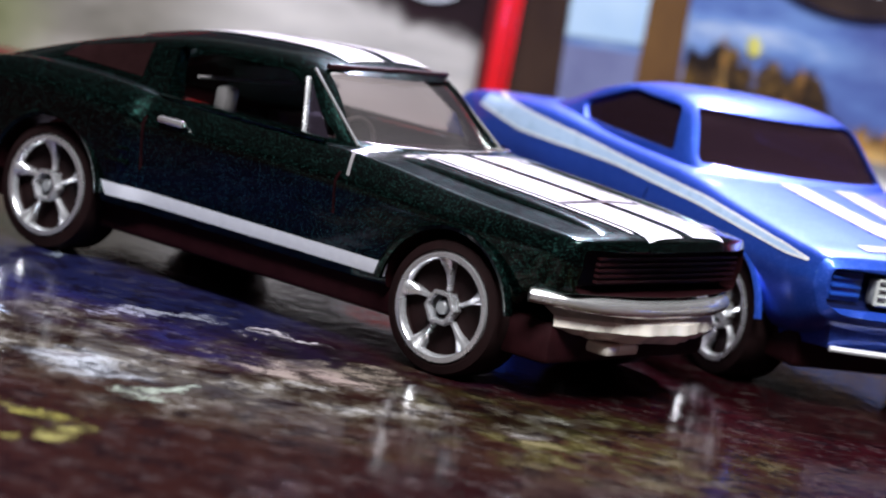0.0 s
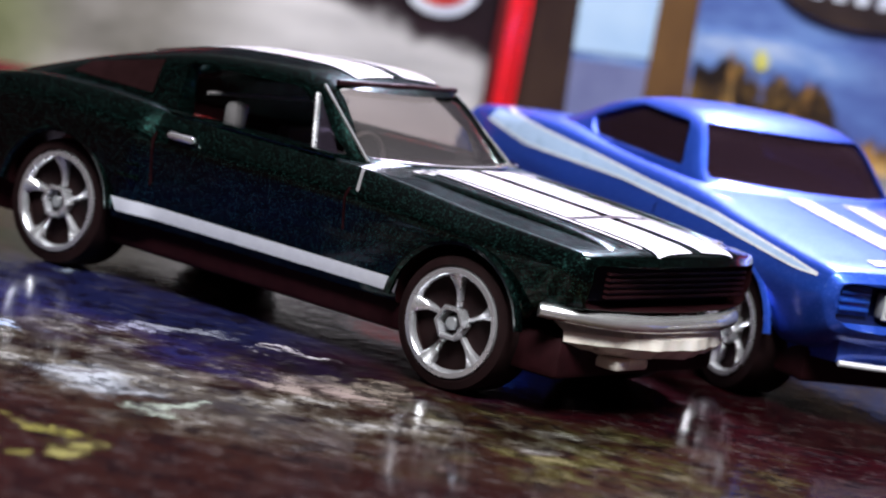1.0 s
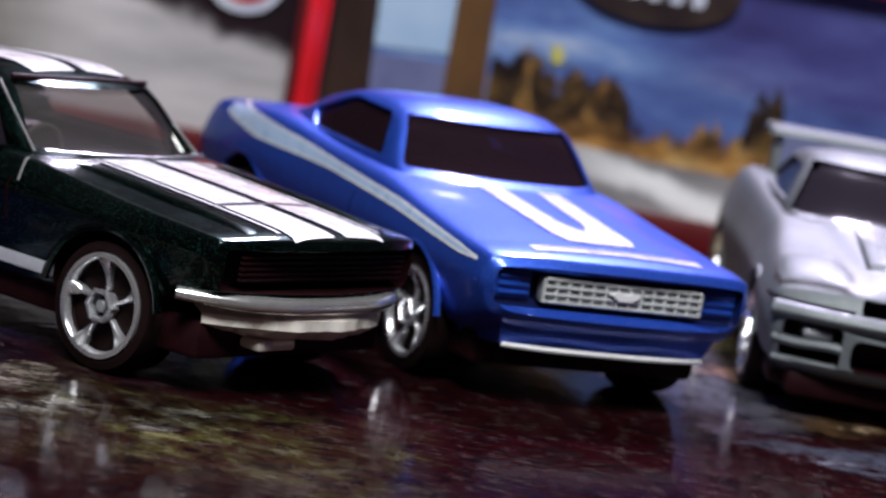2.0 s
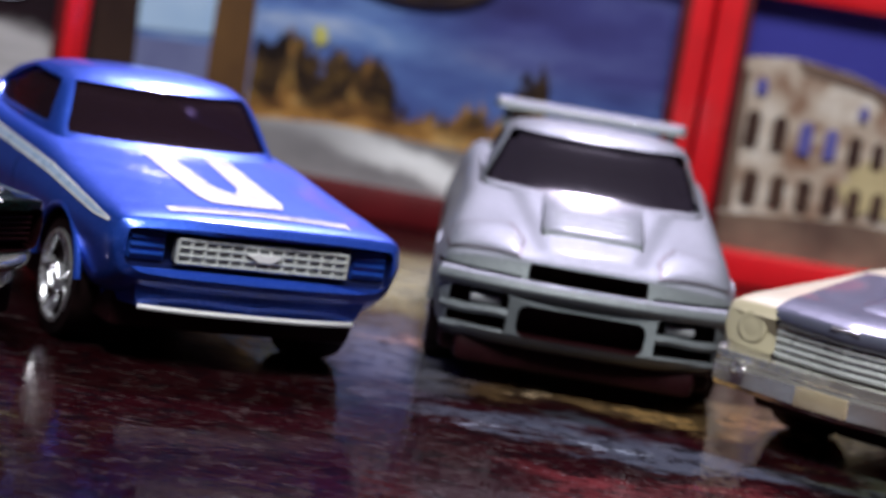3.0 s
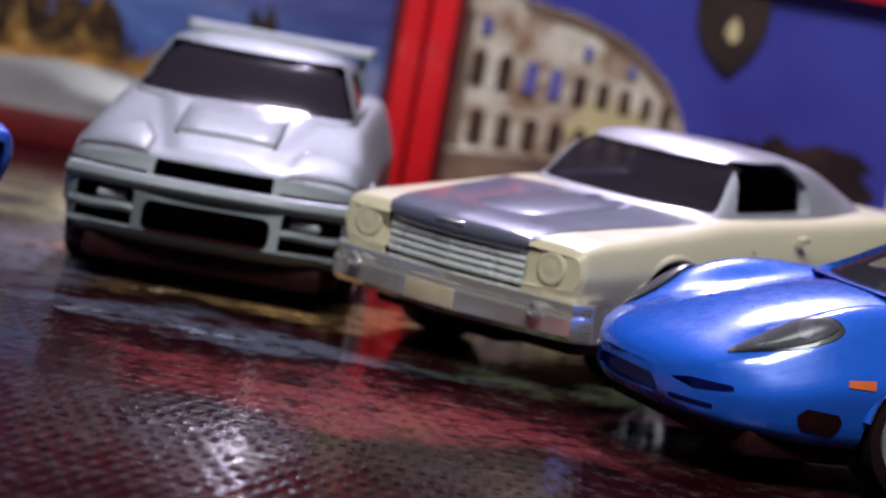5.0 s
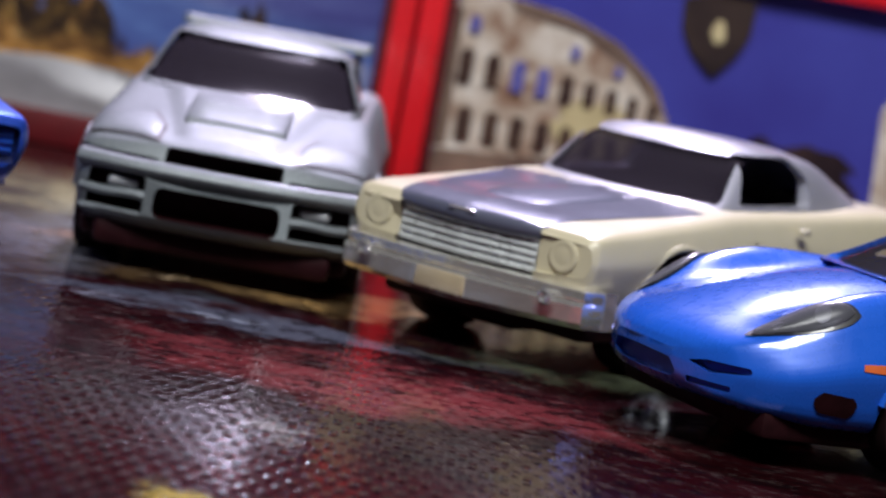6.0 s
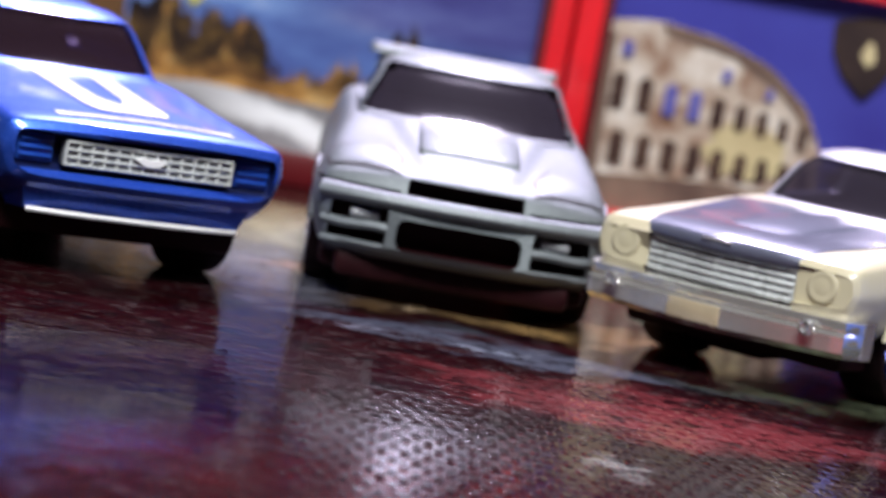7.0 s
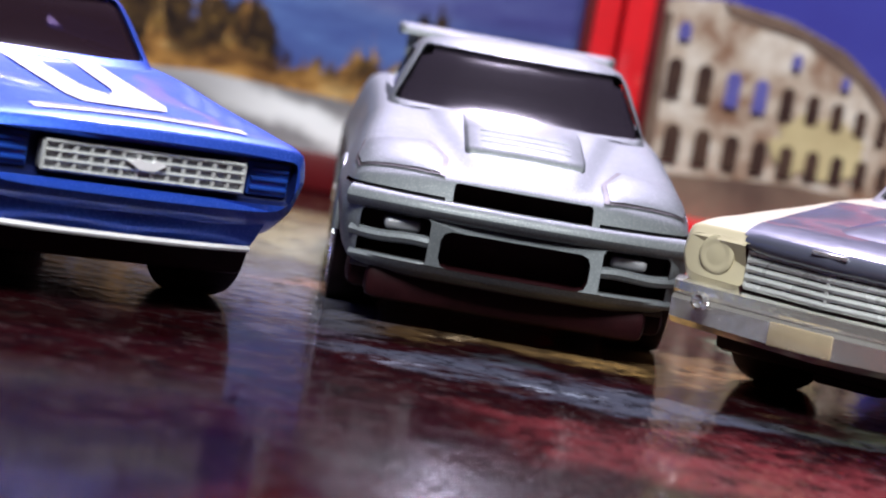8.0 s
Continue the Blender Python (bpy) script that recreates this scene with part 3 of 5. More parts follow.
BX, BY, BT = 38.28, 252.68, -61.76
blue = thing("toy_car", "metallic blue muscle coupe toy car with white stripes", "toy car", "toy cars in a row", place(BX, BY, BT))


def bow_blue(x, y, z):
    f = max(0.0, min(1.0, x / 14))
    return (x - 1.5 * f * (y / 13) ** 2, y, z)


BLUE_BODY = [
    (15.6, 8.4, 11.4, 10.6, 12.7, 12.3, 12.4, 12.7),
    (14.9, 7.6, 12.2, 10.8, 13.5, 13.1, 13.0, 13.5),
    (10.0, 5.6, 12.6, 11.0, 14.0, 13.6, 13.2, 14.2),
    (0.0, 5.2, 13.0, 11.5, 14.1, 14.5, 13.0, 15.2),
    (-11.0, 5.2, 13.0, 12.0, 14.0, 15.8, 12.6, 16.2),
    (-25.0, 5.2, 13.0, 12.0, 14.0, 16.4, 12.6, 16.7),
    (-36.0, 5.2, 13.0, 12.6, 14.4, 17.2, 12.9, 17.1),
    (-46.0, 5.6, 13.0, 12.4, 14.3, 16.8, 12.6, 16.9),
    (-53.0, 7.0, 12.5, 12.0, 13.5, 16.0, 12.0, 16.1),
    (-54.6, 9.0, 12.0, 12.0, 12.6, 15.0, 11.6, 15.2),
]
BLUE_CABIN = [
    (-7.6, 14.5, 10.5, 15.6, 10.2, 16.0),
    (-9.3, 14.5, 11.2, 16.2, 10.6, 16.7),
    (-15.0, 14.5, 12.0, 20.9, 9.2, 21.5),
    (-19.0, 14.5, 12.2, 21.4, 9.1, 22.2),
    (-26.0, 14.5, 12.2, 21.2, 9.1, 22.0),
    (-31.0, 14.5, 12.2, 20.4, 9.0, 21.0),
    (-38.0, 14.5, 12.0, 18.0, 8.8, 18.4),
    (-42.5, 14.5, 11.6, 16.8, 8.6, 17.1),
]
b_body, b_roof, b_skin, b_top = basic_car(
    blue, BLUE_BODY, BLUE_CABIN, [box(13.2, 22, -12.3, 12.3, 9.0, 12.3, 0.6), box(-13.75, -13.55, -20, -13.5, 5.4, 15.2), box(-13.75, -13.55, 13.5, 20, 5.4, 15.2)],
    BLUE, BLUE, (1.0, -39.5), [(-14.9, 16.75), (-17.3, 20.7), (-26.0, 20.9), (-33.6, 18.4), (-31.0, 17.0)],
    [(-10.0, 16.4), (-8.4, 20.9), (8.4, 20.9), (10.0, 16.4)], arch=(6.2, 7.0), cut_colour=NAVYSHADE, warp=bow_blue, cabin_warp=bow_screen)
glass_of(blue, BLUE_CABIN, lambda c, n: c.x > -18.5 and n.x > 0.3 and abs(c.y) < 10.4, SMOKE_DULL, "windshield", "dark smoked plastic windshield", bow_screen)
glass_of(blue, BLUE_CABIN, lambda c, n: abs(n.y) > 0.6 and c.z > 16.2, SMOKE_DULL, "side_glass", "dark smoked side glass", bow_screen)
# recess back in the darkened blue too, shade put into its colour
part("grille_recess", box(12.9, 13.2, -12.2, 12.2, 9.1, 12.2), NAVYSHADE, blue)
part("grille", box(13.2, 14.5, -7.9, 7.9, 9.55, 11.75, 0.3), MESHGREY, blue, "grey grille insert with a bright egg-crate mesh")
bars = [tube([(14.65, y, 9.68 + k * 0.66) for y in (-7.8, 0.0, 7.8)], 0.19, 0.8, 6) for k in range(4)]
bars += [tube([(14.6, -7.8 + k * 1.2, z) for z in (9.6, 10.6, 11.65)], 0.19, 1.0, 6) for k in range(14)]
part("grille_mesh", join(*bars), BRIGHTMESH, blue, "silver egg-crate grille mesh")
part("emblem", prism([(-1.5, 10.9), (-0.6, 11.2), (-0.4, 11.0), (0.4, 11.0), (0.6, 11.2), (1.5, 10.9), (0.6, 10.4), (-0.6, 10.4)], "x", 14.75, 15.1), WHITE, blue, "small bright emblem shape")
for s in (1, -1):
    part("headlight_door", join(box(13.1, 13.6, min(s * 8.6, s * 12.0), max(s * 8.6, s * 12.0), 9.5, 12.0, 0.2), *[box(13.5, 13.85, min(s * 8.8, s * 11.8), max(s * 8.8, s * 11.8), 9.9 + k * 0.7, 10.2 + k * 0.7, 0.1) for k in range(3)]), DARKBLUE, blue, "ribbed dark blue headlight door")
    part("wheel_arch", arch_lip(1.0, 5.3, 6.3, s * 13.7, 8, 172), BLUE, blue)
    part("wheel_arch", arch_lip(-39.5, 5.3, 7.1, s * 13.9, 8, 172), BLUE, blue)
    up = [(-47.5, 16.9), (-38.0, 16.3), (-20.0, 15.15), (-5.0, 14.35), (9.0, 12.95), (12.2, 12.5)]
    dn = [(-47.5, 15.4), (-38.0, 14.4), (-20.0, 14.35), (-5.0, 13.6), (9.0, 12.4), (12.2, 12.4)]
    part("side_stripe", decal(b_skin, up, dn, 60, 4, "y", 0.06, s), PALEBLUE, blue, "pale blue side spear stripe")
    part("stripe_outline", join(decal(b_skin, up, [(x, z - 0.16) for x, z in up], 60, 1, "y", 0.09, s), decal(b_skin, dn, [(x, z - 0.16) for x, z in dn], 60, 1, "y", 0.09, s)), WHITE, blue, "white outline of the side stripe")
    part("hood_stripe", decal(b_skin, [(-7.3, s * 1.8), (3.2, s * 1.2), (4.8, s * 0.7), (5.6, s * 0.02), (9.8, s * 0.02)], [(-7.3, s * 4.2), (2.0, s * 4.1), (7.5, s * 4.0), (9.4, s * 3.3)], 24, 4, "z", 0.12), WHITE, blue, "white hood stripe")
    add_wheel(blue, 1.0, 5.3, s, 5.3, 4.1, 13.4)
    add_wheel(blue, -39.5, 5.4, s, 5.4, 4.1, 13.6)
# highlight along the hood's rolled front edge, laid on as a white decal
part("nose_highlight", strip(b_skin, 11.5, 13.0, -8.4, 8.4, 10, lift=0.12, across=24), WHITE, blue, "white band painted as the highlight on the hood's front edge")
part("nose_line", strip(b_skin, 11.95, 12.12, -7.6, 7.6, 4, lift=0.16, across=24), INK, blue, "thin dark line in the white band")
part("valance_lip", tube([(14.0 - 1.2 * (abs(y) / 10) ** 3, y, 5.35) for y in np.linspace(-10, 10, 19)], 0.27, 0.9), WHITE, blue, "thin bright chin lip")
part("front_valance", loft([(x, [(0, z0), (w, z0), (w + 1.2, 8.4), (0, 8.4)]) for x, z0, w in ((14.6, 8.0, 10.9), (13.9, 6.2, 10.4), (13.4, 5.35, 10.1), (11.0, 5.2, 10.8), (8.6, 5.2, 11.4))], lambda x, y, z: (x - 1.3 * (abs(y) / 12) ** 2.4, y, z)), BLUE, blue, "blue undercut front valance")
part("chassis", box(-51, 10.0, -11.4, 11.4, 2.9, 6.2, 0.6), BLACK, blue, "black plastic chassis")
part("interior", join(seats(-27, 9.4), box(-14.0, -11.6, -9.8, 9.8, 13.0, 15.9, 0.5), box(-38, -12, -10.8, 10.8, 8.0, 9.4)), SEAT, blue, "dark grey seats and dashboard")

# ---------------------------------------------------------------- silver coupe with a wing

SX, SY, ST = 72.94, 270.55, -88.76
silver = thing("toy_car", "metallic silver sports coupe toy car with a rear wing", "toy car", "toy cars in a row", place(SX, SY, ST))


def step(v):
    v = max(0.0, min(1.0, v))
    return v * v * (3 - 2 * v)


def bow_silver(x, y, z):
    """Bowed nose and raised middle of the hood."""
    if -9 < x < 13 and z > 9.5:
        top = step((z - 9.5) / 2.0) * step((12.6 - x) / 1.6)
        z += top * (0.30 * step((5.6 + 0.16 * (4 - x) - abs(y)) / 2.2 + 0.5) - 0.1)
    f = max(0.0, min(1.0, (x - 2) / 12))
    return (x - 2.4 * f * (abs(y) / 13) ** 2.4, y, z)


SILVER_BODY = [
    (14.9, 5.4, 11.2, 7.6, 12.4, 9.6, 12.0, 10.0),
    (14.3, 4.6, 12.2, 8.0, 13.4, 10.5, 12.9, 10.8),
    (13.1, 4.2, 12.9, 8.6, 14.0, 11.6, 13.2, 12.3),
    (9.0, 4.2, 13.2, 9.6, 14.4, 12.9, 13.1, 13.7),
    (0.0, 4.2, 13.4, 10.5, 14.6, 14.3, 12.9, 15.2),
    (-9.0, 4.2, 13.2, 11.0, 14.3, 15.8, 12.4, 16.4),
    (-25.0, 4.2, 13.2, 11.0, 14.2, 16.4, 12.5, 16.7),
    (-38.0, 4.2, 13.5, 11.0, 14.7, 16.9, 12.8, 17.0),
    (-48.0, 5.0, 13.2, 11.0, 14.3, 16.7, 12.4, 16.8),
    (-54.0, 6.0, 12.5, 11.0, 13.4, 15.8, 12.0, 16.0),
    (-55.6, 8.0, 12.0, 11.0, 12.6, 15.0, 11.6, 15.2),
]
SILVER_CABIN = [
    (-6.8, 15.0, 10.7, 16.0, 10.4, 16.4),
    (-8.4, 15.0, 11.5, 16.6, 10.8, 17.1),
    (-16.0, 15.0, 12.0, 21.2, 9.3, 22.0),
    (-20.0, 15.0, 12.2, 21.6, 9.2, 22.5),
    (-29.0, 15.0, 12.2, 21.1, 9.2, 21.9),
    (-39.0, 15.0, 12.0, 17.8, 8.8, 18.2),
    (-42.0, 15.0, 11.5, 16.8, 8.4, 17.0),
]
fogs = []
for s in (1, -1):
    fogs += [box(9.3, 22, min(s * 6.8, s * 12.3), max(s * 6.8, s * 12.3), 5.35, 8.95, 0.35), box(8.6, 22, min(s * 6.1, s * 15), max(s * 6.1, s * 15), 10.45, 10.8)]
s_body, s_roof, s_skin, s_top = basic_car(
    silver, SILVER_BODY, SILVER_CABIN, [box(10.8, 22, -5.5, 5.5, 10.3, 12.0, 0.3), box(11.6, 22, -5.9, 5.9, 5.35, 8.3, 0.8)] + fogs,
    SILVER, SILVER, (0.0, -41.0), [(-14.5, 17.0), (-18.2, 20.6), (-28.0, 20.5), (-33.5, 17.8), (-33.0, 17.1)],
    [(-10.9, 16.4), (-8.7, 21.35), (8.7, 21.35), (10.9, 16.4)], arch=6.1, warp=bow_silver, cabin_warp=bow_screen, fine=3, between=10)
glass_of(silver, SILVER_CABIN, lambda c, n: c.x > -19.0 and n.x > 0.3 and abs(c.y) < 10.6, SMOKE, "windshield", "dark smoked plastic windshield", bow_screen)
glass_of(silver, SILVER_CABIN, lambda c, n: abs(n.y) > 0.6 and c.z > 16.4, SMOKE, "side_glass", "dark smoked side glass", bow_screen)
for s in (1, -1):
    lamp_a = [(12.2, s * 6.7), (9.0, s * 6.5), (4.4, s * 8.0)]
    lamp_b = [(10.0, s * 12.8), (7.6, s * 13.1), (4.0, s * 12.6)]
    part("headlight", decal(s_skin, lamp_a, lamp_b, 14, 14, "z", 0.2, bulge=0.32), SILVER, silver, "raised silver headlight cover")
    part("headlight_seam", decal(s_skin, [(12.6, s * 6.3), (9.0, s * 6.1), (4.0, s * 7.7)], [(10.2, s * 13.0), (7.6, s * 13.3), (3.6, s * 12.8)], 10, 10, "z", 0.12), SEAT, silver, "grey seam round the headlight cover")
    part("fog_light", box(10.0, 13.3, min(s * 7.5, s * 10.4), max(s * 7.5, s * 10.4), 7.6, 8.5, 0.35, 3), MESHGREY, silver, "small grey fog light")
    part("duct_bar", tube([(14.35 - 2.4 * (y / 13) ** 2.4, s * y, 7.05 + 0.1 * math.sin(y)) for y in np.linspace(6.6, 12.9, 9)], 0.52, 0.9), SILVER, silver, "silver bar across the side duct")
    part("duct_strip", tube([(14.2 - 2.4 * (y / 13) ** 2.4, s * y, 5.2) for y in np.linspace(6.2, 12.7, 9)], 0.45, 0.8), SILVER, silver, "silver lower edge of the side duct")
    part("wheel_arch", arch_lip(0.0, 5.3, 6.25, s * 14.0, 8, 172), SILVER, silver)
    part("wheel_arch", arch_lip(-41.0, 5.3, 6.25, s * 14.1, 8, 172), SILVER, silver)
    add_wheel(silver, 0.0, 5.3, s, 5.3, 4.2, 13.9)
    add_wheel(silver, -41.0, 5.4, s, 5.4, 4.2, 14.0)
    part("wing_post", prism([(-45.6, 16.4), (-46.0, 20.9), (-48.2, 20.9), (-48.6, 16.4)], "y", s * 9.2 - 0.45, s * 9.2 + 0.45, 0.2), SILVER, silver)
part("rear_wing", join(prism([(-44.6, 20.9), (-45.2, 21.7), (-48.8, 21.9), (-49.2, 21.5)], "y", -10.3, 10.3, 0.25), *[box(-49.3, -44.8, s * 10.3 - 0.35, s * 10.3 + 0.35, 20.8, 21.9, 0.33, 3) for s in (1, -1)]), SILVER, silver, "silver rear wing")
part("front_lip", join(box(4.0, 12.7, -11.2, 11.2, 1.9, 4.6, 0.8), box(2.0, 11.0, -12.7, 12.7, 2.4, 4.8, 0.8)), BLACK, silver, "black plastic front lip")
scoop_rows = ((7.5, 14.08, 4.6, -0.05), (6.9, 14.23, 4.85, 0.42), (6.2, 14.36, 4.9, 0.54), (0.0, 15.4, 4.9, 0.46), (-6.8, 16.45, 4.9, 0.0), (-7.4, 16.5, 4.9, -0.4))
part("hood_scoop", loft([(x, [(0, z - 1.0), (w, z - 1.0), (w, z + h * 0.45), (w - 0.3, z + h), (w * 0.5, z + h + 0.06), (0, z + h + 0.1)]) for x, z, w, h in scoop_rows]), SILVER, silver, "raised silver vent panel on the hood", 50)
for k in range(3):
    lx = 5.2 - k * 1.9
    lz = 15.4 + 0.55 - 0.166 * lx - 0.012 * k
    part("hood_louvre", tube([(lx, y, lz - 0.003 * y * y) for y in np.linspace(-3.7, 3.7, 9)], 0.2, 0.7), SILVER, silver)
part("bumper_beam", tube([(14.2 - 2.4 * (abs(y) / 13) ** 2.4, y, 9.7) for y in np.linspace(-13.2, 13.2, 27)], 1.08, 0.8, 12), SILVER, silver, "silver bumper beam across the nose")
part("lip_edge", tube([(13.35 - 2.4 * (abs(y) / 13) ** 2.4, y, 4.35) for y in np.linspace(-12.4, 12.4, 21)], 0.22), SEAT, silver, "grey edge line over the lip")
part("chassis", box(-52, 8.0, -12.4, 12.4, 2.2, 5.2, 0.6), BLACK, silver, "black plastic chassis")
part("interior", join(seats(-27, 9.4), box(-13.6, -11.0, -9.8, 9.8, 13.0, 16.0, 0.5), box(-38, -11, -10.8, 10.8, 8.0, 9.4)), SEAT, silver, "dark grey seats and dashboard")

# ---------------------------------------------------------------- cream coupe with a grey hood

CX, CY, CT = 105.84, 258.68, -126.24
cream = thing("toy_car", "cream and grey two-tone coupe toy car with chrome bumper", "toy car", "toy cars in a row", place(CX, CY, CT))


def bow_cream(x, y, z):
    f = max(0.0, min(1.0, (x - 2) / 12))
    return (x - 0.9 * f * (abs(y) / 13) ** 2 + 1.1 * f * max(0.0, 1 - abs(y) / 8.2), y, z)


CREAM_BODY = [
    (16.6, 8.6, 12.6, 10.2, 13.3, 11.9, 12.9, 12.1),
    (16.0, 7.8, 12.9, 10.2, 13.8, 12.6, 13.3, 12.8),
    (9.0, 5.6, 13.0, 10.6, 14.3, 13.5, 13.2, 13.9),
    (0.0, 5.2, 13.2, 11.0, 14.3, 14.4, 13.0, 14.8),
    (-8.0, 5.2, 13.2, 11.6, 14.3, 15.3, 12.7, 15.7),
    (-25.0, 5.2, 13.2, 12.0, 14.4, 16.0, 12.7, 16.3),
    (-36.0, 5.2, 13.3, 12.0, 14.6, 16.5, 12.9, 16.7),
    (-48.0, 6.0, 13.0, 11.8, 14.0, 15.9, 12.4, 16.1),
    (-57.0, 8.0, 12.5, 11.5, 13.2, 14.6, 12.0, 14.8),
    (-58.6, 9.4, 12.0, 11.2, 12.6, 14.0, 11.6, 14.2),
]
CREAM_CABIN = [
    (-4.2, 14.0, 10.5, 14.9, 10.2, 15.2),
    (-6.0, 14.0, 11.2, 15.5, 10.6, 16.0),
    (-12.0, 14.0, 12.0, 20.3, 9.4, 20.9),
    (-15.5, 14.0, 12.2, 20.8, 9.3, 21.6),
    (-24.0, 14.0, 12.2, 20.5, 9.3, 21.3),
    (-33.0, 14.0, 12.1, 18.0, 9.1, 18.6),
    (-38.5, 14.0, 11.6, 16.0, 8.8, 16.4),
]
c_body, c_roof, c_skin, c_top = basic_car(
    cream, CREAM_BODY, CREAM_CABIN, [box(14.9, 22, -7.7, 7.7, 8.0, 11.9, 0.2),
                                     box(-10.35, -10.15, -20, -13.7, 5.4, 15.0), box(-10.35, -10.15, 13.7, 20, 5.4, 15.0)],
    CREAM, PALE, (2.0, -43.0), [(-10.7, 15.9), (-12.6, 20.5), (-20.6, 20.75), (-23.8, 18.8), (-23.4, 16.3)],
    [(-10.0, 15.7), (-8.6, 20.2), (8.6, 20.2), (10.0, 15.7)], arch=(6.8, 6.1), warp=bow_cream, cabin_warp=bow_screen)
glass_of(cream, CREAM_CABIN, lambda c, n: c.x > -15.5 and n.x > 0.3 and abs(c.y) < 10.4, SMOKE, "windshield", "dark smoked plastic windshield", bow_screen)
part("hood_panel", decal(c_skin, [(16.3 - 0.9 * (y / 13) ** 2 + 1.1 * (1 - abs(y) / 8.2), y) for y in np.linspace(-8.2, 8.2, 21)], [(-4.2, y) for y in np.linspace(-11.2, 11.2, 21)], 40, 40, "z", 0.08), GREY, cream, "grey lilac painted hood panel")
part("hood_bulge", loft([(x, [tuple(p) for p in soften([(0, z - 1.2), (w, z - 1.2), (w * 0.82, z + h), (0, z + h + 0.15)])]) for x, z, w, h in ((15.7, 12.55, 3.0, -0.15), (14.6, 12.85, 4.2, 0.25), (8.0, 13.85, 4.9, 0.45), (0.0, 14.75, 5.4, 0.4), (-4.0, 15.2, 5.6, 0.2), (-5.0, 15.3, 5.6, -0.3))]), GREY, cream, "raised middle of the grey hood")
g_bars = []
for k in range(5):
    g_bars.append(tube([(16.75 - 1.0 * abs(y) / 7.4, y, 8.7 + k * 0.66) for y in np.linspace(-7.5, 7.5, 9)], 0.35, 0.85, 8))
part("grille", prism([(14.6, -7.6), (15.2, -7.6), (16.2, 0), (15.2, 7.6), (14.6, 7.6)], "z", 8.1, 11.8), BLACK, cream)
part("grille_insert", join(*g_bars, *[box(15.2 + d, 16.1 + d, y - 0.14, y + 0.14, 8.6, 11.5) for y, d in ((-7.5, -0.2), (0, 0.9), (7.5, -0.2))]), BRIGHTMESH, cream, "chrome horizontal grille bars")
part("hood_lip", tube([(16.75 - 1.05 * abs(y) / 7.7, y, 12.05) for y in np.linspace(-7.75, 7.75, 15)], lambda f: 0.98 - 0.3 * abs(2 * f - 1) ** 6, 0.95, 14), GREY, cream, "grey front edge of the hood")
part("hood_emblem", box(17.2, 17.75, -1.5, 1.5, 12.35, 12.7, 0.12), CHROME, cream, "small bright hood emblem")
for s in (1, -1):
    hl = part("headlight", join(lathe([(1.5, -0.4), (1.5, -0.06), (1.38, 0.02), (1.15, 0.05), (0.98, 0.0), (0.7, 0.03), (0.25, 0.07)], (0, 0, 0), 28)), CREAM, cream, "round headlight moulded in cream")
    hl.matrix_local = pose(16.03 * MM, s * 10.3 * MM, 10.5 * MM, 0, 0, -90)
    part("bumper_lamp", lathe([(0.75, 0), (0.75, 0.25), (0.5, 0.4), (0.2, 0.2)], (0, 0, 0), 18), CHROME, cream, "small round lamp in the bumper").matrix_local = pose(17.2 * MM, s * 10.2 * MM, 6.9 * MM, 0, 0, -90)
    part("wheel_arch", arch_lip(2.0, 5.3, 6.95, s * 13.8, 8, 172), CREAM, cream)
    part("wheel_arch", arch_lip(-43.0, 5.3, 6.25, s * 14.0, 8, 172), CREAM, cream)
    part("door_handle", box(-18.4, -16.8, s * 14.35 - 0.4, s * 14.35 + 0.4, 14.1, 14.7, 0.25), CREAM, cream)
    add_wheel(cream, 2.0, 5.3, s, 5.3, 4.1, 13.0, metal=MESHGREY)
    add_wheel(cream, -43.0, 5.4, s, 5.4, 4.1, 13.2, metal=MESHGREY)
bump = []
for y in np.linspace(-14.3, 14.3, 33):
    e = abs(y) / 14.3
    x = 17.3 - 1.1 * e - (1.8 * max(0, e - 0.93) / 0.07 if e > 0.93 else 0)
    bump.append((y, x))
bm = bmesh.new()
rows_b = []
for y, x in bump:
    drop = 0.35 * (1 - abs(y) / 14.3)
    prof = ((-2.2, 8.1), (-0.4, 8.15), (-0.05, 7.95), (0.0, 7.3), (-0.25, 7.0), (0.05, 6.6), (-0.05, 5.2 - drop), (-0.5, 4.7 - drop), (-2.2, 4.7 - drop))
    rows_b.append([bm.verts.new(Vector((x + dx, y, z)) * MM) for dx, z in prof])
for a, b in zip(rows_b[:-1], rows_b[1:]):
    for j in range(9):
        bm.faces.new((a[j], b[j], b[(j + 1) % 9], a[(j + 1) % 9]))
bm.faces.new(rows_b[0])
bm.faces.new(rows_b[-1])
part("bumper", bm, MIRROR, cream, "chrome front bumper")
part("number_plate", box(16.6, 17.4, -4.0, 1.4, 4.9, 6.7, 0.12), PLATETAN, cream, "blank number plate with the floor's tan reflection in its colour")
part("chassis", join(box(-54, 12.0, -11.4, 11.4, 2.9, 6.4, 0.6), box(3, 11, -3.0, 3.0, 2.2, 3.2, 0.4)), BLACK, cream, "black plastic chassis")
part("interior", join(seats(-25, 9.4), box(-11.0, -8.6, -9.8, 9.8, 12.5, 15.0, 0.5), box(-36, -9, -10.8, 10.8, 8.0, 9.4)), SEAT, cream, "dark grey seats and dashboard")

# ---------------------------------------------------------------- bright blue low sports car

PX, PY, PT = 123.33, 225.39, -154.71
azure = thing("toy_car", "bright blue low sports car toy with oval headlights", "toy car", "toy cars in a row", place(PX, PY, PT))


def bow_azure(x, y, z):
    f = max(0.0, min(1.0, (x + 2) / 16))
    return (x - 3.2 * f * (abs(y) / 12) ** 2, y, z)


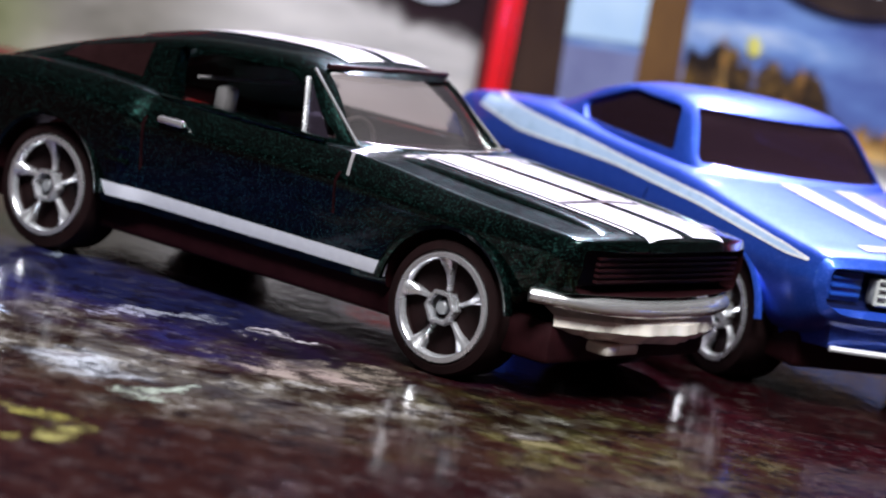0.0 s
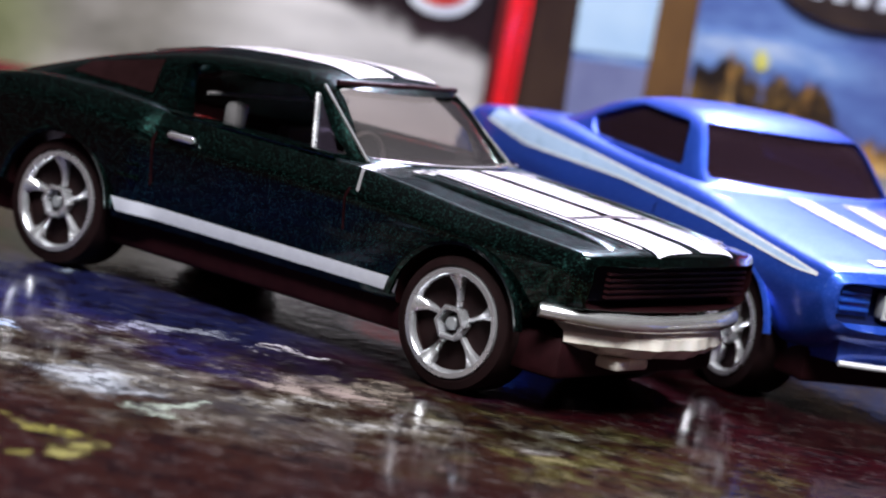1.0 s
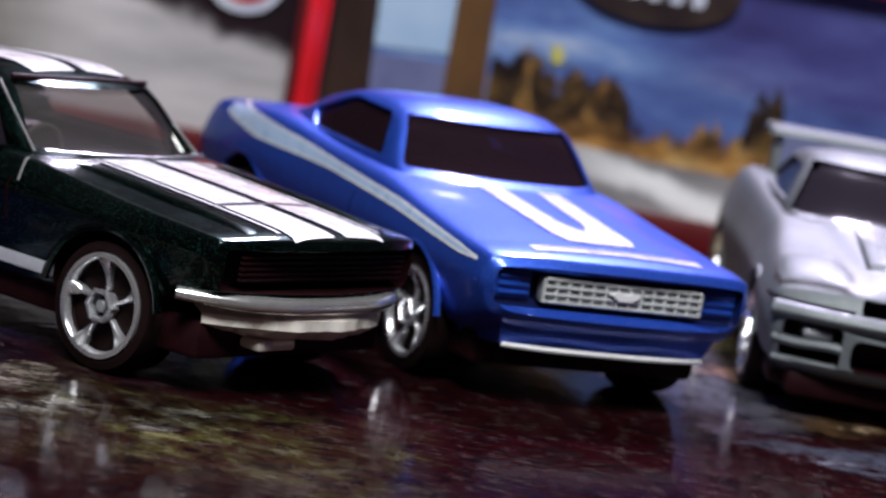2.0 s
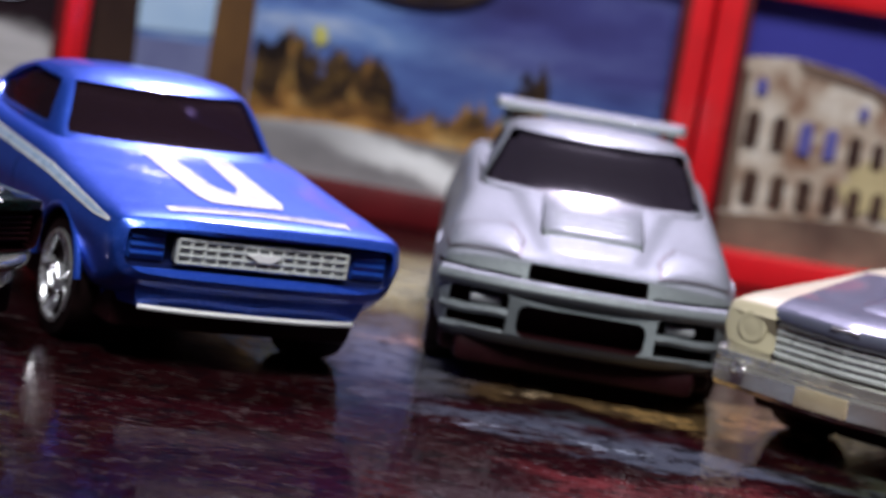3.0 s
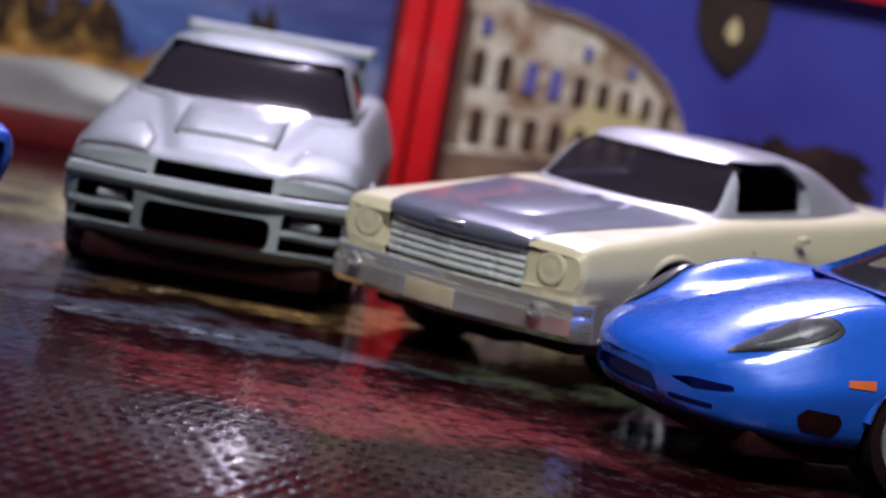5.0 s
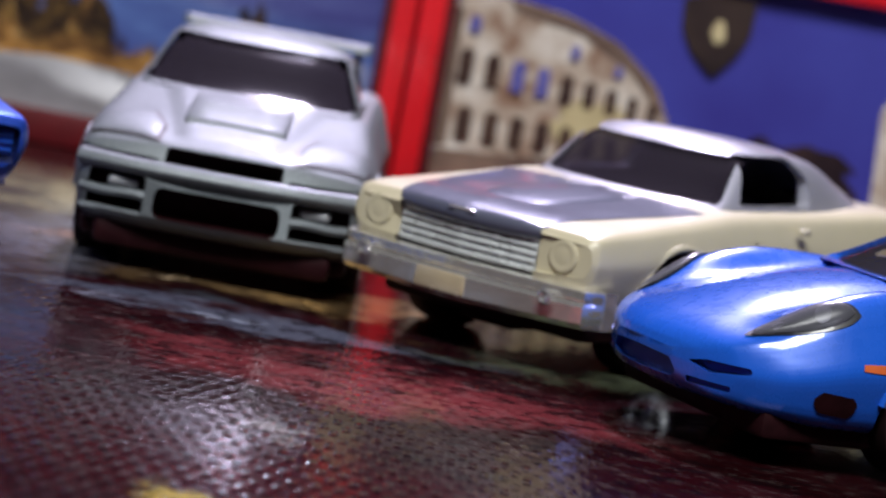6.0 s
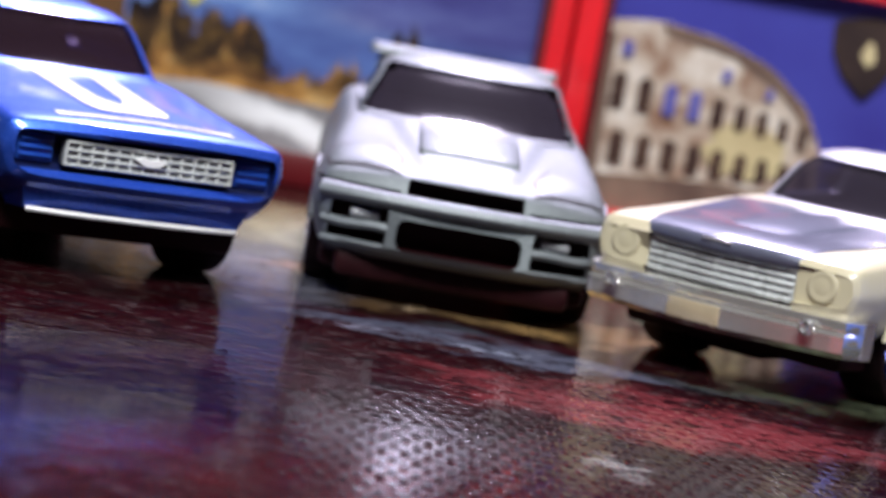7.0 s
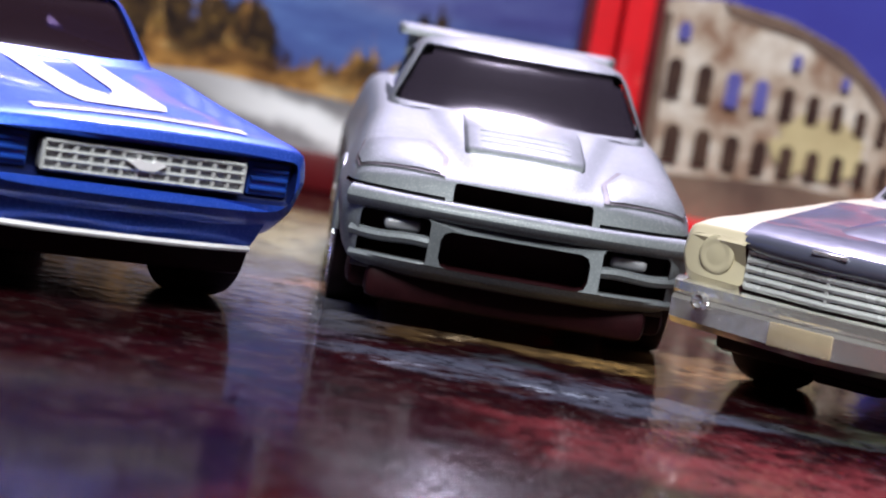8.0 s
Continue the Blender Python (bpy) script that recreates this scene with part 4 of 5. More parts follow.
def fender(x, y, z):
    x, y, z = bow_azure(x, y, z)
    if z > 9:
        lift = math.exp(-((abs(y) - 10.3) / 2.2) ** 2) * math.exp(-((x - 1) / 8) ** 2)
        z += 1.3 * lift * min(1, (z - 9) / 3)
        z -= 0.75 * math.exp(-(((abs(y) - 6.6) / 2.2) ** 2)) * math.exp(-((x + 1) / 8) ** 2) * min(1, (z - 9) / 3)
    return (x, y, z)


AZURE_BODY = [
    (13.5, 6.3, 3.6, 6.9, 4.6, 7.5, 4.2, 7.6),
    (13.2, 5.5, 6.2, 6.8, 7.6, 8.1, 7.0, 8.3),
    (12.3, 4.5, 9.4, 6.9, 11.0, 9.0, 9.6, 9.3),
    (9.0, 3.8, 12.0, 7.4, 13.3, 10.3, 11.4, 10.9),
    (3.0, 3.4, 13.0, 8.6, 14.3, 12.4, 12.0, 13.1),
    (-6.0, 3.4, 13.2, 9.2, 14.6, 14.2, 11.9, 14.9),
    (-15.0, 3.4, 13.2, 9.6, 14.5, 14.9, 12.0, 15.4),
    (-35.0, 3.6, 13.4, 10.0, 14.8, 15.4, 12.4, 15.7),
    (-48.0, 5.4, 12.6, 10.0, 13.6, 13.8, 11.6, 14.0),
    (-52.0, 7.4, 11.5, 9.8, 12.4, 12.0, 10.8, 12.2),
]
AZURE_CABIN = [
    (-5.6, 13.5, 10.2, 14.7, 9.8, 15.0),
    (-7.4, 13.5, 10.9, 15.3, 10.1, 15.7),
    (-17.0, 13.5, 11.6, 19.3, 8.6, 20.0),
    (-21.0, 13.5, 11.7, 19.6, 8.5, 20.6),
    (-30.0, 13.5, 11.6, 18.8, 8.4, 19.7),
    (-43.0, 13.5, 11.0, 15.2, 8.2, 15.6),
]
# slot faces get a darkened body blue, so their shade is painted in
slots = [prism([(-4.4, 6.75), (0, 6.9), (4.4, 6.75), (5.2, 5.7), (4.4, 5.25), (0, 5.2), (-4.4, 5.25), (-5.2, 5.7)], "x", 12.2, 22, 0.35, 5)]
for s in (1, -1):
    side_slot = prism([(-3.0, 7.0), (-1.2, 7.4), (2.6, 7.5), (2.8, 7.0), (-1.0, 6.45)], "x", -0.8, 10, 0.3, 5) if s > 0 else prism([(3.0, 7.0), (1.2, 7.4), (-2.6, 7.5), (-2.8, 7.0), (1.0, 6.45)], "x", -0.8, 10, 0.3, 5)
    low_slot = prism([(s * -3.0, 5.75), (s * 1.2, 5.75), (s * 1.2, 5.3), (s * -3.0, 5.25)], "x", -0.6, 10, 0.15, 4)
    for cutter in (side_slot, low_slot):
        bmesh.ops.transform(cutter, matrix=pose(11.2 * MM, s * 9.0 * MM, 0, 0, 0, s * 26), verts=cutter.verts[:])
    slots += [side_slot, low_slot]
p_body, p_roof, p_skin, p_top = basic_car(
    azure, AZURE_BODY, AZURE_CABIN, slots, AZURE, AZURE, (-6.8, -43.0), [(-12.5, 15.6), (-17.8, 18.6), (-28.0, 18.6), (-34.0, 16.2), (-33.0, 15.6)],
    [(-9.4, 15.0), (-7.8, 19.2), (7.8, 19.2), (9.4, 15.0)], arch=5.9, wheel_z=5.4, cut_colour=DARKBLUE, warp=fender, cabin_warp=bow_screen, fine=3, between=8)
glass_of(azure, AZURE_CABIN, lambda c, n: c.x > -20.0 and n.x > 0.25 and abs(c.y) < 10.0, CLEARER, "windshield", "clear plastic windshield", bow_screen)
for s in (1, -1):
    tip, tail = Vector((9.6, 9.1)), Vector((1.4, 12.1))
    way = (tail - tip).normalized()
    across_way = Vector((-way.y, way.x))

    def drop(scale):
        """Both edges of a teardrop outline, pointed towards the nose."""
        some = []
        for sign in (1, -1):
            line = []
            for f in np.linspace(0, 1, 21):
                w = 1.12 * scale * math.sin(math.pi * f**1.05) ** 0.6 if 0 < f < 1 else 0.01
                p = tip + (tail - tip) * (0.5 + (f - 0.5) * scale) + across_way * w * sign
                line.append((p.x, s * p.y))
            some.append(line)
        return some

    part("headlight", decal(p_skin, *drop(1.0), 24, 8, "z", 0.10), INK, azure, "dark teardrop headlight")
    for hx, hy, rad in ((7.3, 9.95, 0.45), (4.2, 11.1, 0.65)):
        ring = [(hx + rad * math.cos(a), s * hy + rad * math.sin(a)) for a in np.linspace(0, math.pi, 9)]
        low = [(hx + rad * math.cos(a), s * hy - rad * math.sin(a)) for a in np.linspace(0, math.pi, 9)]
        part("headlight_reflector", decal(p_skin, ring, low, 8, 5, "z", 0.17), CHROME, azure, "round reflector inside the headlight")
    part("headlight_lens", decal(p_skin, *drop(0.88), 24, 10, "z", 0.2, bulge=0.35), LENS, azure, "clear headlight lens")
    part("side_marker", decal(p_skin, [(-0.9, 9.5), (1.4, 9.3)], [(-0.9, 8.8), (1.4, 8.8)], 6, 3, "y", 0.08, s), ORANGE, azure, "orange side marker")
    part("brake_duct", decal(p_skin, [(1.2, 6.0), (1.6, 6.6), (4.4, 6.8), (4.9, 6.2)], [(1.3, 5.5), (1.7, 4.9), (4.2, 5.1), (4.8, 5.7)], 10, 5, "y", 0.10, s), BLACK, azure, "black brake duct")
    part("wheel_arch", arch_lip(-6.8, 5.4, 6.0, s * 13.9, 8, 172), AZURE, azure)
    add_wheel(azure, -6.8, 5.4, s, 5.4, 4.3, 13.9, 4.6, 9, "lace", STEEL)
    add_wheel(azure, -43.0, 5.4, s, 5.4, 4.6, 14.0, 4.6, 9, "lace", STEEL)
part("chassis", box(-49, 8.0, -11.6, 11.6, 2.2, 4.8, 0.6), BLACK, azure, "black plastic chassis")
part("interior", join(seats(-25, 8.0), box(-12.6, -9.4, -9.0, 9.0, 12.0, 14.2, 0.5), box(-38, -10, -10.4, 10.4, 7.0, 8.4)), MAROON, azure, "dark red interior")

# ---------------------------------------------------------------- table with its printed cloth


def cloth_material():
    """Glossy printed oilcloth with a woven emboss."""
    n = Nodes("printed_oilcloth")
    v = n.coords()
    sep = n.add("SeparateXYZ")
    n.link(v, sep.inputs[0])
    wob = n.math("MULTIPLY", n.math("SUBTRACT", n.noise(v, 55, 4), 0.5), 0.034)
    wob2 = n.math("MULTIPLY", n.math("SUBTRACT", n.noise(v, 130, 7, 0.72), 0.5), 0.03)
    px = n.math("ADD", sep.outputs[0], n.math("ADD", wob, wob2))
    py = n.math("ADD", sep.outputs[1], n.math("SUBTRACT", wob2, wob))
    base = n.ramp(n.noise(v, 90, 6, 0.7), (0.34, (0.009, 0.0008, 0.0016)), (0.50, (0.014, 0.0018, 0.003)), (0.64, (0.020, 0.005, 0.006)), (0.78, (0.036, 0.021, 0.017)))

    def blot(col, x, y, rx, ry, colour, strength=1.0, edge=0.3):
        dx = n.math("DIVIDE", n.math("SUBTRACT", px, x * MM), rx * MM)
        dy = n.math("DIVIDE", n.math("SUBTRACT", py, y * MM), ry * MM)
        d = n.math("SQRT", n.math("ADD", n.math("MULTIPLY", dx, dx), n.math("MULTIPLY", dy, dy)))
        return n.mix(n.span(d, 1.0, edge, 0.0, strength), col, colour)

    col = base
    # wide areas of print colour, one of them painted shade
    for x, y, rx, ry, colour, k in (
        (-2, 200, 48, 24, (0.040, 0.026, 0.014), 0.5),
        (-26, 231, 36, 25, (0.009, 0.012, 0.052), 0.9),
        (-8, 172, 62, 30, (0.017, 0.0065, 0.005), 0.8),
        # dark under and behind the green car: its shade painted into the cloth
        (4, 260, 42, 24, (0.010, 0.0018, 0.003), 0.92),
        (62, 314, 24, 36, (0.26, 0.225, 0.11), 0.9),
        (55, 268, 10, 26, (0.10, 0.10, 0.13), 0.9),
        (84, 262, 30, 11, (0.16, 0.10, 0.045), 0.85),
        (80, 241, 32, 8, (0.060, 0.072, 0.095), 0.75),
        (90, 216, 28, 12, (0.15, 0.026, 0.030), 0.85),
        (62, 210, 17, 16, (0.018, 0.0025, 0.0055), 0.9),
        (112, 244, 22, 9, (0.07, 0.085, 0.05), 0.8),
        (34, 176, 48, 36, (0.0085, 0.0010, 0.0022), 0.93),
        (64, 168, 46, 24, (0.0095, 0.0012, 0.003), 0.9),
    ):
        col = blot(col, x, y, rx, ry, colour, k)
    # pale, pink and yellow marks with torn edges
    qx = n.math("ADD", sep.outputs[0], n.math("MULTIPLY", n.math("SUBTRACT", n.noise(v, 240, 5, 0.66), 0.5), 0.013))
    qy = n.math("ADD", sep.outputs[1], n.math("MULTIPLY", n.math("SUBTRACT", n.noise(v, 150, 6, 0.7), 0.5), 0.022))

    def mark(col, x, y, rx, ry, colour, strength, turn=0.0):
        c, d = math.cos(radians(turn)), math.sin(radians(turn))
        ax, ay = n.math("SUBTRACT", qx, x * MM), n.math("SUBTRACT", qy, y * MM)
        ux = n.math("DIVIDE", n.math("ADD", n.math("MULTIPLY", ax, c), n.math("MULTIPLY", ay, d)), rx * MM)
        uy = n.math("DIVIDE", n.math("SUBTRACT", n.math("MULTIPLY", ay, c), n.math("MULTIPLY", ax, d)), ry * MM)
        r = n.math("SQRT", n.math("ADD", n.math("MULTIPLY", ux, ux), n.math("MULTIPLY", uy, uy)))
        return n.mix(n.span(r, 1.15, 0.3, 0.0, strength * 0.9), col, colour)

    # mottled scree print on the near left side
    area = n.math("MULTIPLY", n.span(px, 38 * MM, 16 * MM), n.math("MULTIPLY", n.span(py, 186 * MM, 202 * MM), n.span(py, 221 * MM, 207 * MM)))
    scree = n.ramp(n.noise(v, 210, 6, 0.66), (0.40, (0.006, 0.002, 0.002)), (0.49, (0.026, 0.021, 0.013)), (0.56, (0.080, 0.074, 0.055)), (0.67, (0.26, 0.265, 0.235)))
    moss = n.ramp(n.noise(v, 220, 6, 0.66), (0.38, (0.008, 0.002, 0.0015)), (0.47, (0.028, 0.014, 0.008)), (0.55, (0.040, 0.038, 0.010)), (0.66, (0.15, 0.135, 0.065)))
    scree = n.mix(n.span(n.math("ADD", n.noise(v, 42, 3), n.math("MULTIPLY", px, 6.0)), 0.46, 0.58), scree, moss)
    col = n.mix(n.math("MULTIPLY", area, 0.85), col, scree)
    for x, y, rx, ry, colour, k, turn in (
        (-21, 200, 4.2, 5.0, (0.36, 0.40, 0.41), 0.85, 0),
        (-22, 201.5, 1.3, 1.8, (0.05, 0.035, 0.035), 0.8, 0),
        (-17.8, 224, 5.6, 2.0, (0.34, 0.35, 0.44), 0.85, 22),
        (-7.7, 223.5, 3.2, 1.3, (0.62, 0.56, 0.62), 0.95, 12),
        (-10.6, 249, 2.4, 2.6, (0.30, 0.09, 0.12), 0.7, 30),
        (-27, 246, 4.6, 1.8, (0.36, 0.42, 0.50), 0.8, 40),
        (-20, 245, 4.0, 2.2, (0.40, 0.44, 0.46), 0.75, -35),
        (-22, 182.4, 3.0, 1.9, (0.30, 0.29, 0.07), 0.8, 0),
        (-18.4, 178, 1.6, 2.4, (0.30, 0.29, 0.09), 0.75, 0),
        (-22.6, 174.6, 1.4, 1.4, (0.30, 0.29, 0.07), 0.75, 0),
        (-14.5, 195.8, 3.0, 1.4, (0.30, 0.36, 0.28), 0.8, 30),
        (-9.0, 210, 4.5, 3.4, (0.34, 0.29, 0.24), 0.6, 35),
        (-2.0, 215, 4.5, 3.2, (0.40, 0.33, 0.28), 0.6, 35),
        (-30, 214, 3.0, 2.2, (0.22, 0.30, 0.42), 0.8, 0),
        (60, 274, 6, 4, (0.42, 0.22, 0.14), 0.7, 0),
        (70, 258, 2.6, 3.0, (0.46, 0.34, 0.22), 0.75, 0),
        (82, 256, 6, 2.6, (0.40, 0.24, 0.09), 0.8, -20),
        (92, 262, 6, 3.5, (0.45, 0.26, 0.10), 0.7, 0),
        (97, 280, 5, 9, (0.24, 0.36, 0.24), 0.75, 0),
        (65, 239, 3.0, 2.0, (0.24, 0.26, 0.32), 0.55, 0),
        (76, 239, 5.0, 1.6, (0.30, 0.34, 0.40), 0.75, -8),
        (85, 190, 2.4, 5.0, (0.26, 0.25, 0.24), 0.6, 0),
        (82, 161, 3.6, 3.4, (0.44, 0.34, 0.08), 0.8, 0),
    ):
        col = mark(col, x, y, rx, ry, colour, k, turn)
    speck = n.span(n.noise(v, 420, 6, 0.75), 0.50, 0.66)
    col = n.mix(n.math("MULTIPLY", speck, 0.2), col, n.mix(0.35, col, (0.35, 0.32, 0.30)))
    col = n.mix(n.math("MULTIPLY", n.span(n.noise(v, 330, 6, 0.78), 0.49, 0.60), 0.8), col, (0.004, 0.002, 0.003))
    wx = n.math("SINE", n.math("MULTIPLY", sep.outputs[0], 4100.0))
    wy = n.math("SINE", n.math("MULTIPLY", sep.outputs[1], 1250.0))
    weave = n.math("MULTIPLY", n.span(n.math("MULTIPLY", wx, wy), -0.15, 1.0), n.span(n.noise(v, 260, 3), 0.35, 0.65, 0.5, 1.1))
    zone = n.math("MULTIPLY", n.math("MULTIPLY", n.span(px, 60 * MM, 74 * MM), n.span(px, 122 * MM, 100 * MM)), n.span(py, 252 * MM, 222 * MM))
    patch = n.math("ADD", n.math("MULTIPLY", zone, n.span(n.noise(v, 40, 3), 0.30, 0.60, 0.35, 1.0)), n.span(n.noise(v, 30, 3), 0.40, 0.60, 0.03, 0.12))
    high = n.math("ADD", n.math("MULTIPLY", n.math("MULTIPLY", weave, patch), 1.0), n.math("ADD", n.math("MULTIPLY", n.noise(v, 160, 4, 0.6), 0.9), n.math("MULTIPLY", n.noise(v, 650, 2, 0.5), 0.35)))
    left = n.span(sep.outputs[0], 58 * MM, 38 * MM, 0.3, 1.0)
    high = n.math("ADD", high, n.math("MULTIPLY", n.math("MULTIPLY", n.noise(v, 480, 3, 0.6), left), 0.8))
    rough = n.span(n.noise(v, 210, 4), 0.3, 0.7, 0.08, 0.15)
    return n.surface(col, rough, 0.0, 0.0, 0.06, n.bump(high, 1.0, 0.000046), 0.09, (1.0, 0.75, 1.0))


CLOTH = cloth_material()
WOOD = plain("brown_table_wood", (0.16, 0.085, 0.045), 0.5, 0, 0, 60, 0.35, 0.3)
# colours of the unseen room, picked for the reflections and bounce they give
DARKWALL = plain("dark_plum_wall", (0.032, 0.012, 0.036), 0.8, 0, 0, 8, 0.2, 0.2)
WHITEWALL = plain("white_upper_wall", (0.62, 0.58, 0.59), 0.85, 0, 0, 8, 0.08, 0.2)
PLASTER = plain("dark_red_room_plaster", (0.085, 0.035, 0.042), 0.85, 0, 0, 8, 0.08, 0.2)
FLOORING = plain("dark_red_room_floor", (0.07, 0.032, 0.034), 0.6, 0, 0, 10, 0.25, 0.2)

table = thing("table", "brown wooden table under a printed oilcloth", "table")
part("tabletop", box(-700, 800, -500, 700, -32, -2.2, 3), WOOD, table)
for lx in (-640, 740):
    for ly in (-440, 640):
        part("leg", box(lx - 30, lx + 30, ly - 30, ly + 30, -750, -32, 3), WOOD, table)
bm = bmesh.new()
xs, ys = np.linspace(-690, 790, 75), np.linspace(-490, 690, 60)
grid = [[bm.verts.new(Vector((x, y, 0.0)) * MM) for x in xs] for y in ys]
for r0, r1 in zip(grid[:-1], grid[1:]):
    for i in range(len(xs) - 1):
        bm.faces.new((r0[i], r0[i + 1], r1[i + 1], r1[i]))
low = bmesh.ops.extrude_face_region(bm, geom=bm.faces[:])
for g in low["geom"]:
    if isinstance(g, bmesh.types.BMVert):
        g.co.z -= 2.0 * MM
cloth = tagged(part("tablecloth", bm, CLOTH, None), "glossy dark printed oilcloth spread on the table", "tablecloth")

# unseen shell added around the table; north wall split to shape reflections
for nm, bx, mat_ in (
    ("floor", (-2000, 2000, -2000, 2400, -790, -750), FLOORING), ("ceiling", (-2000, 2000, -2000, 2400, 1650, 1690), WHITEWALL),
    ("unseen_wall_dark", (-2000, 2000, 2400, 2440, -750, 1250), DARKWALL), ("unseen_wall_light", (-2000, 2000, 2400, 2440, 1250, 1650), WHITEWALL), ("wall_south", (-2000, 2000, -2040, -2000, -750, 1650), PLASTER),
    ("wall_east", (2000, 2040, -2000, 2400, -750, 1650), PLASTER), ("wall_west", (-2040, -2000, -2000, 2400, -750, 1650), PLASTER)):
    tagged(part(nm, box(*bx), mat_, None), "plain unseen room surface added to shape the reflected light", "room shell", "", "structure")

# ---------------------------------------------------------------- picture boxes behind the cars

RED = plain("red_glossy_card", (0.72, 0.012, 0.020), 0.3, 0, 0.5, 120, 0.18, 0.15)
DARKRED = plain("dark_red_card", (0.11, 0.004, 0.007), 0.55, 0, 0.0, 120, 0.3, 0.15, 0.3)
BOARD = plain("dark_box_card", (0.05, 0.012, 0.014), 0.6, 0, 0, 200, 0.3, 0.2)


def printed(name, *stops, scale=60, stretch=(1, 1, 1), rough=0.5):
    n = Nodes(name)
    f = n.noise(n.coords(stretch), scale, 5, 0.6)
    return n.surface(n.ramp(f, *stops), rough, 0.0, 0.0, 0.05, None, 0.25)




def dusk_print(name, trees):
    """Clouded dusk sky, with a ragged autumn tree line where wanted."""
    n = Nodes(name)
    v = n.coords()
    sep = n.add("SeparateXYZ")
    n.link(v, sep.inputs[0])
    x, z = sep.outputs[0], sep.outputs[2]
    f = n.noise(n.coords((0.45, 1, 1.5)), 75, 6, 0.62)
    col = n.ramp(f, (0.32, (0.045, 0.06, 0.24)), (0.48, (0.085, 0.14, 0.38)), (0.58, (0.15, 0.25, 0.53)), (0.70, (0.40, 0.47, 0.66)))
    plum = n.ramp(f, (0.32, (0.030, 0.025, 0.11)), (0.52, (0.055, 0.055, 0.22)), (0.72, (0.11, 0.13, 0.34)))
    col = n.mix(n.math("MULTIPLY", n.span(x, 44 * MM, 62 * MM), n.span(z, 18 * MM, 23 * MM)), col, plum)
    if trees:
        tall = n.math("ADD", n.math("MULTIPLY", n.math("SUBTRACT", n.noise(n.coords((1, 1, 0.1)), 130, 3, 0.6), 0.5), 0.036), n.math("MULTIPLY", n.math("SUBTRACT", n.noise(v, 420, 5, 0.7), 0.5), 0.009))
        edge = n.math("SUBTRACT", n.math("ADD", tall, n.span(x, 30 * MM, 66 * MM, 22.5 * MM, 15.0 * MM, False)), z)
        leaf = n.ramp(n.noise(v, 330, 6, 0.7), (0.40, (0.010, 0.005, 0.004)), (0.50, (0.034, 0.018, 0.010)), (0.59, (0.10, 0.055, 0.016)), (0.72, (0.42, 0.24, 0.06)))
        glow = n.ramp(n.noise(n.coords((0.6, 1, 1.4)), 260, 5, 0.65), (0.34, (0.10, 0.04, 0.015)), (0.50, (0.45, 0.22, 0.06)), (0.68, (0.72, 0.48, 0.20)))
        leaf = n.mix(n.span(n.math("ADD", z, n.math("MULTIPLY", n.noise(v, 150, 4), 0.008)), 19.0 * MM, 15.5 * MM, 0.0, 0.85), leaf, glow)
        lit = n.span(n.noise(n.coords((1, 1, 0.3)), 330, 3, 0.6), 0.54, 0.64, 0.0, 0.6)
        leaf = n.mix(lit, leaf, glow)
        col = n.mix(n.span(edge, -0.9 * MM, 0.9 * MM), col, leaf)
    return n.surface(col, 0.5, 0.0, 0.0, 0.05, None, 0.25)


def road_print():
    """Pale road fading into a dark plum car above and a grey verge aside."""
    n = Nodes("print_pale_road_and_dark_car")
    v = n.coords()
    sep = n.add("SeparateXYZ")
    n.link(v, sep.inputs[0])
    x, z = sep.outputs[0], sep.outputs[2]
    soft = n.math("MULTIPLY", n.math("SUBTRACT", n.noise(v, 120, 5, 0.6), 0.5), 0.007)
    streak = n.noise(n.coords((0.4, 1, 1.6)), 70, 5, 0.6)
    col = n.ramp(streak, (0.3, (0.36, 0.34, 0.36)), (0.7, (0.70, 0.66, 0.68)))
    verge = n.ramp(n.noise(n.coords((0.5, 1, 1.2)), 80, 5, 0.6), (0.3, (0.10, 0.095, 0.08)), (0.5, (0.22, 0.20, 0.185)), (0.7, (0.36, 0.34, 0.33)))
    col = n.mix(n.span(n.math("ADD", x, soft), -20 * MM, -40 * MM), col, verge)
    moss = n.ramp(n.noise(v, 75, 5, 0.6), (0.3, (0.07, 0.08, 0.03)), (0.7, (0.25, 0.26, 0.14)))
    col = n.mix(n.math("MULTIPLY", n.span(n.math("ADD", x, soft), -46 * MM, -60 * MM), n.span(n.noise(v, 50, 3), 0.38, 0.55)), col, moss)
    plum = n.ramp(n.noise(v, 60, 5), (0.3, (0.006, 0.002, 0.004)), (0.7, (0.024, 0.010, 0.016)))
    slope = n.math("SUBTRACT", n.math("ADD", z, soft), n.math("MULTIPLY", n.math("SUBTRACT", 0.004, x), 0.24))
    return n.surface(n.mix(n.span(slope, 13.4 * MM, 16.6 * MM), col, plum), 0.5, 0.0, 0.0, 0.05, None, 0.25)


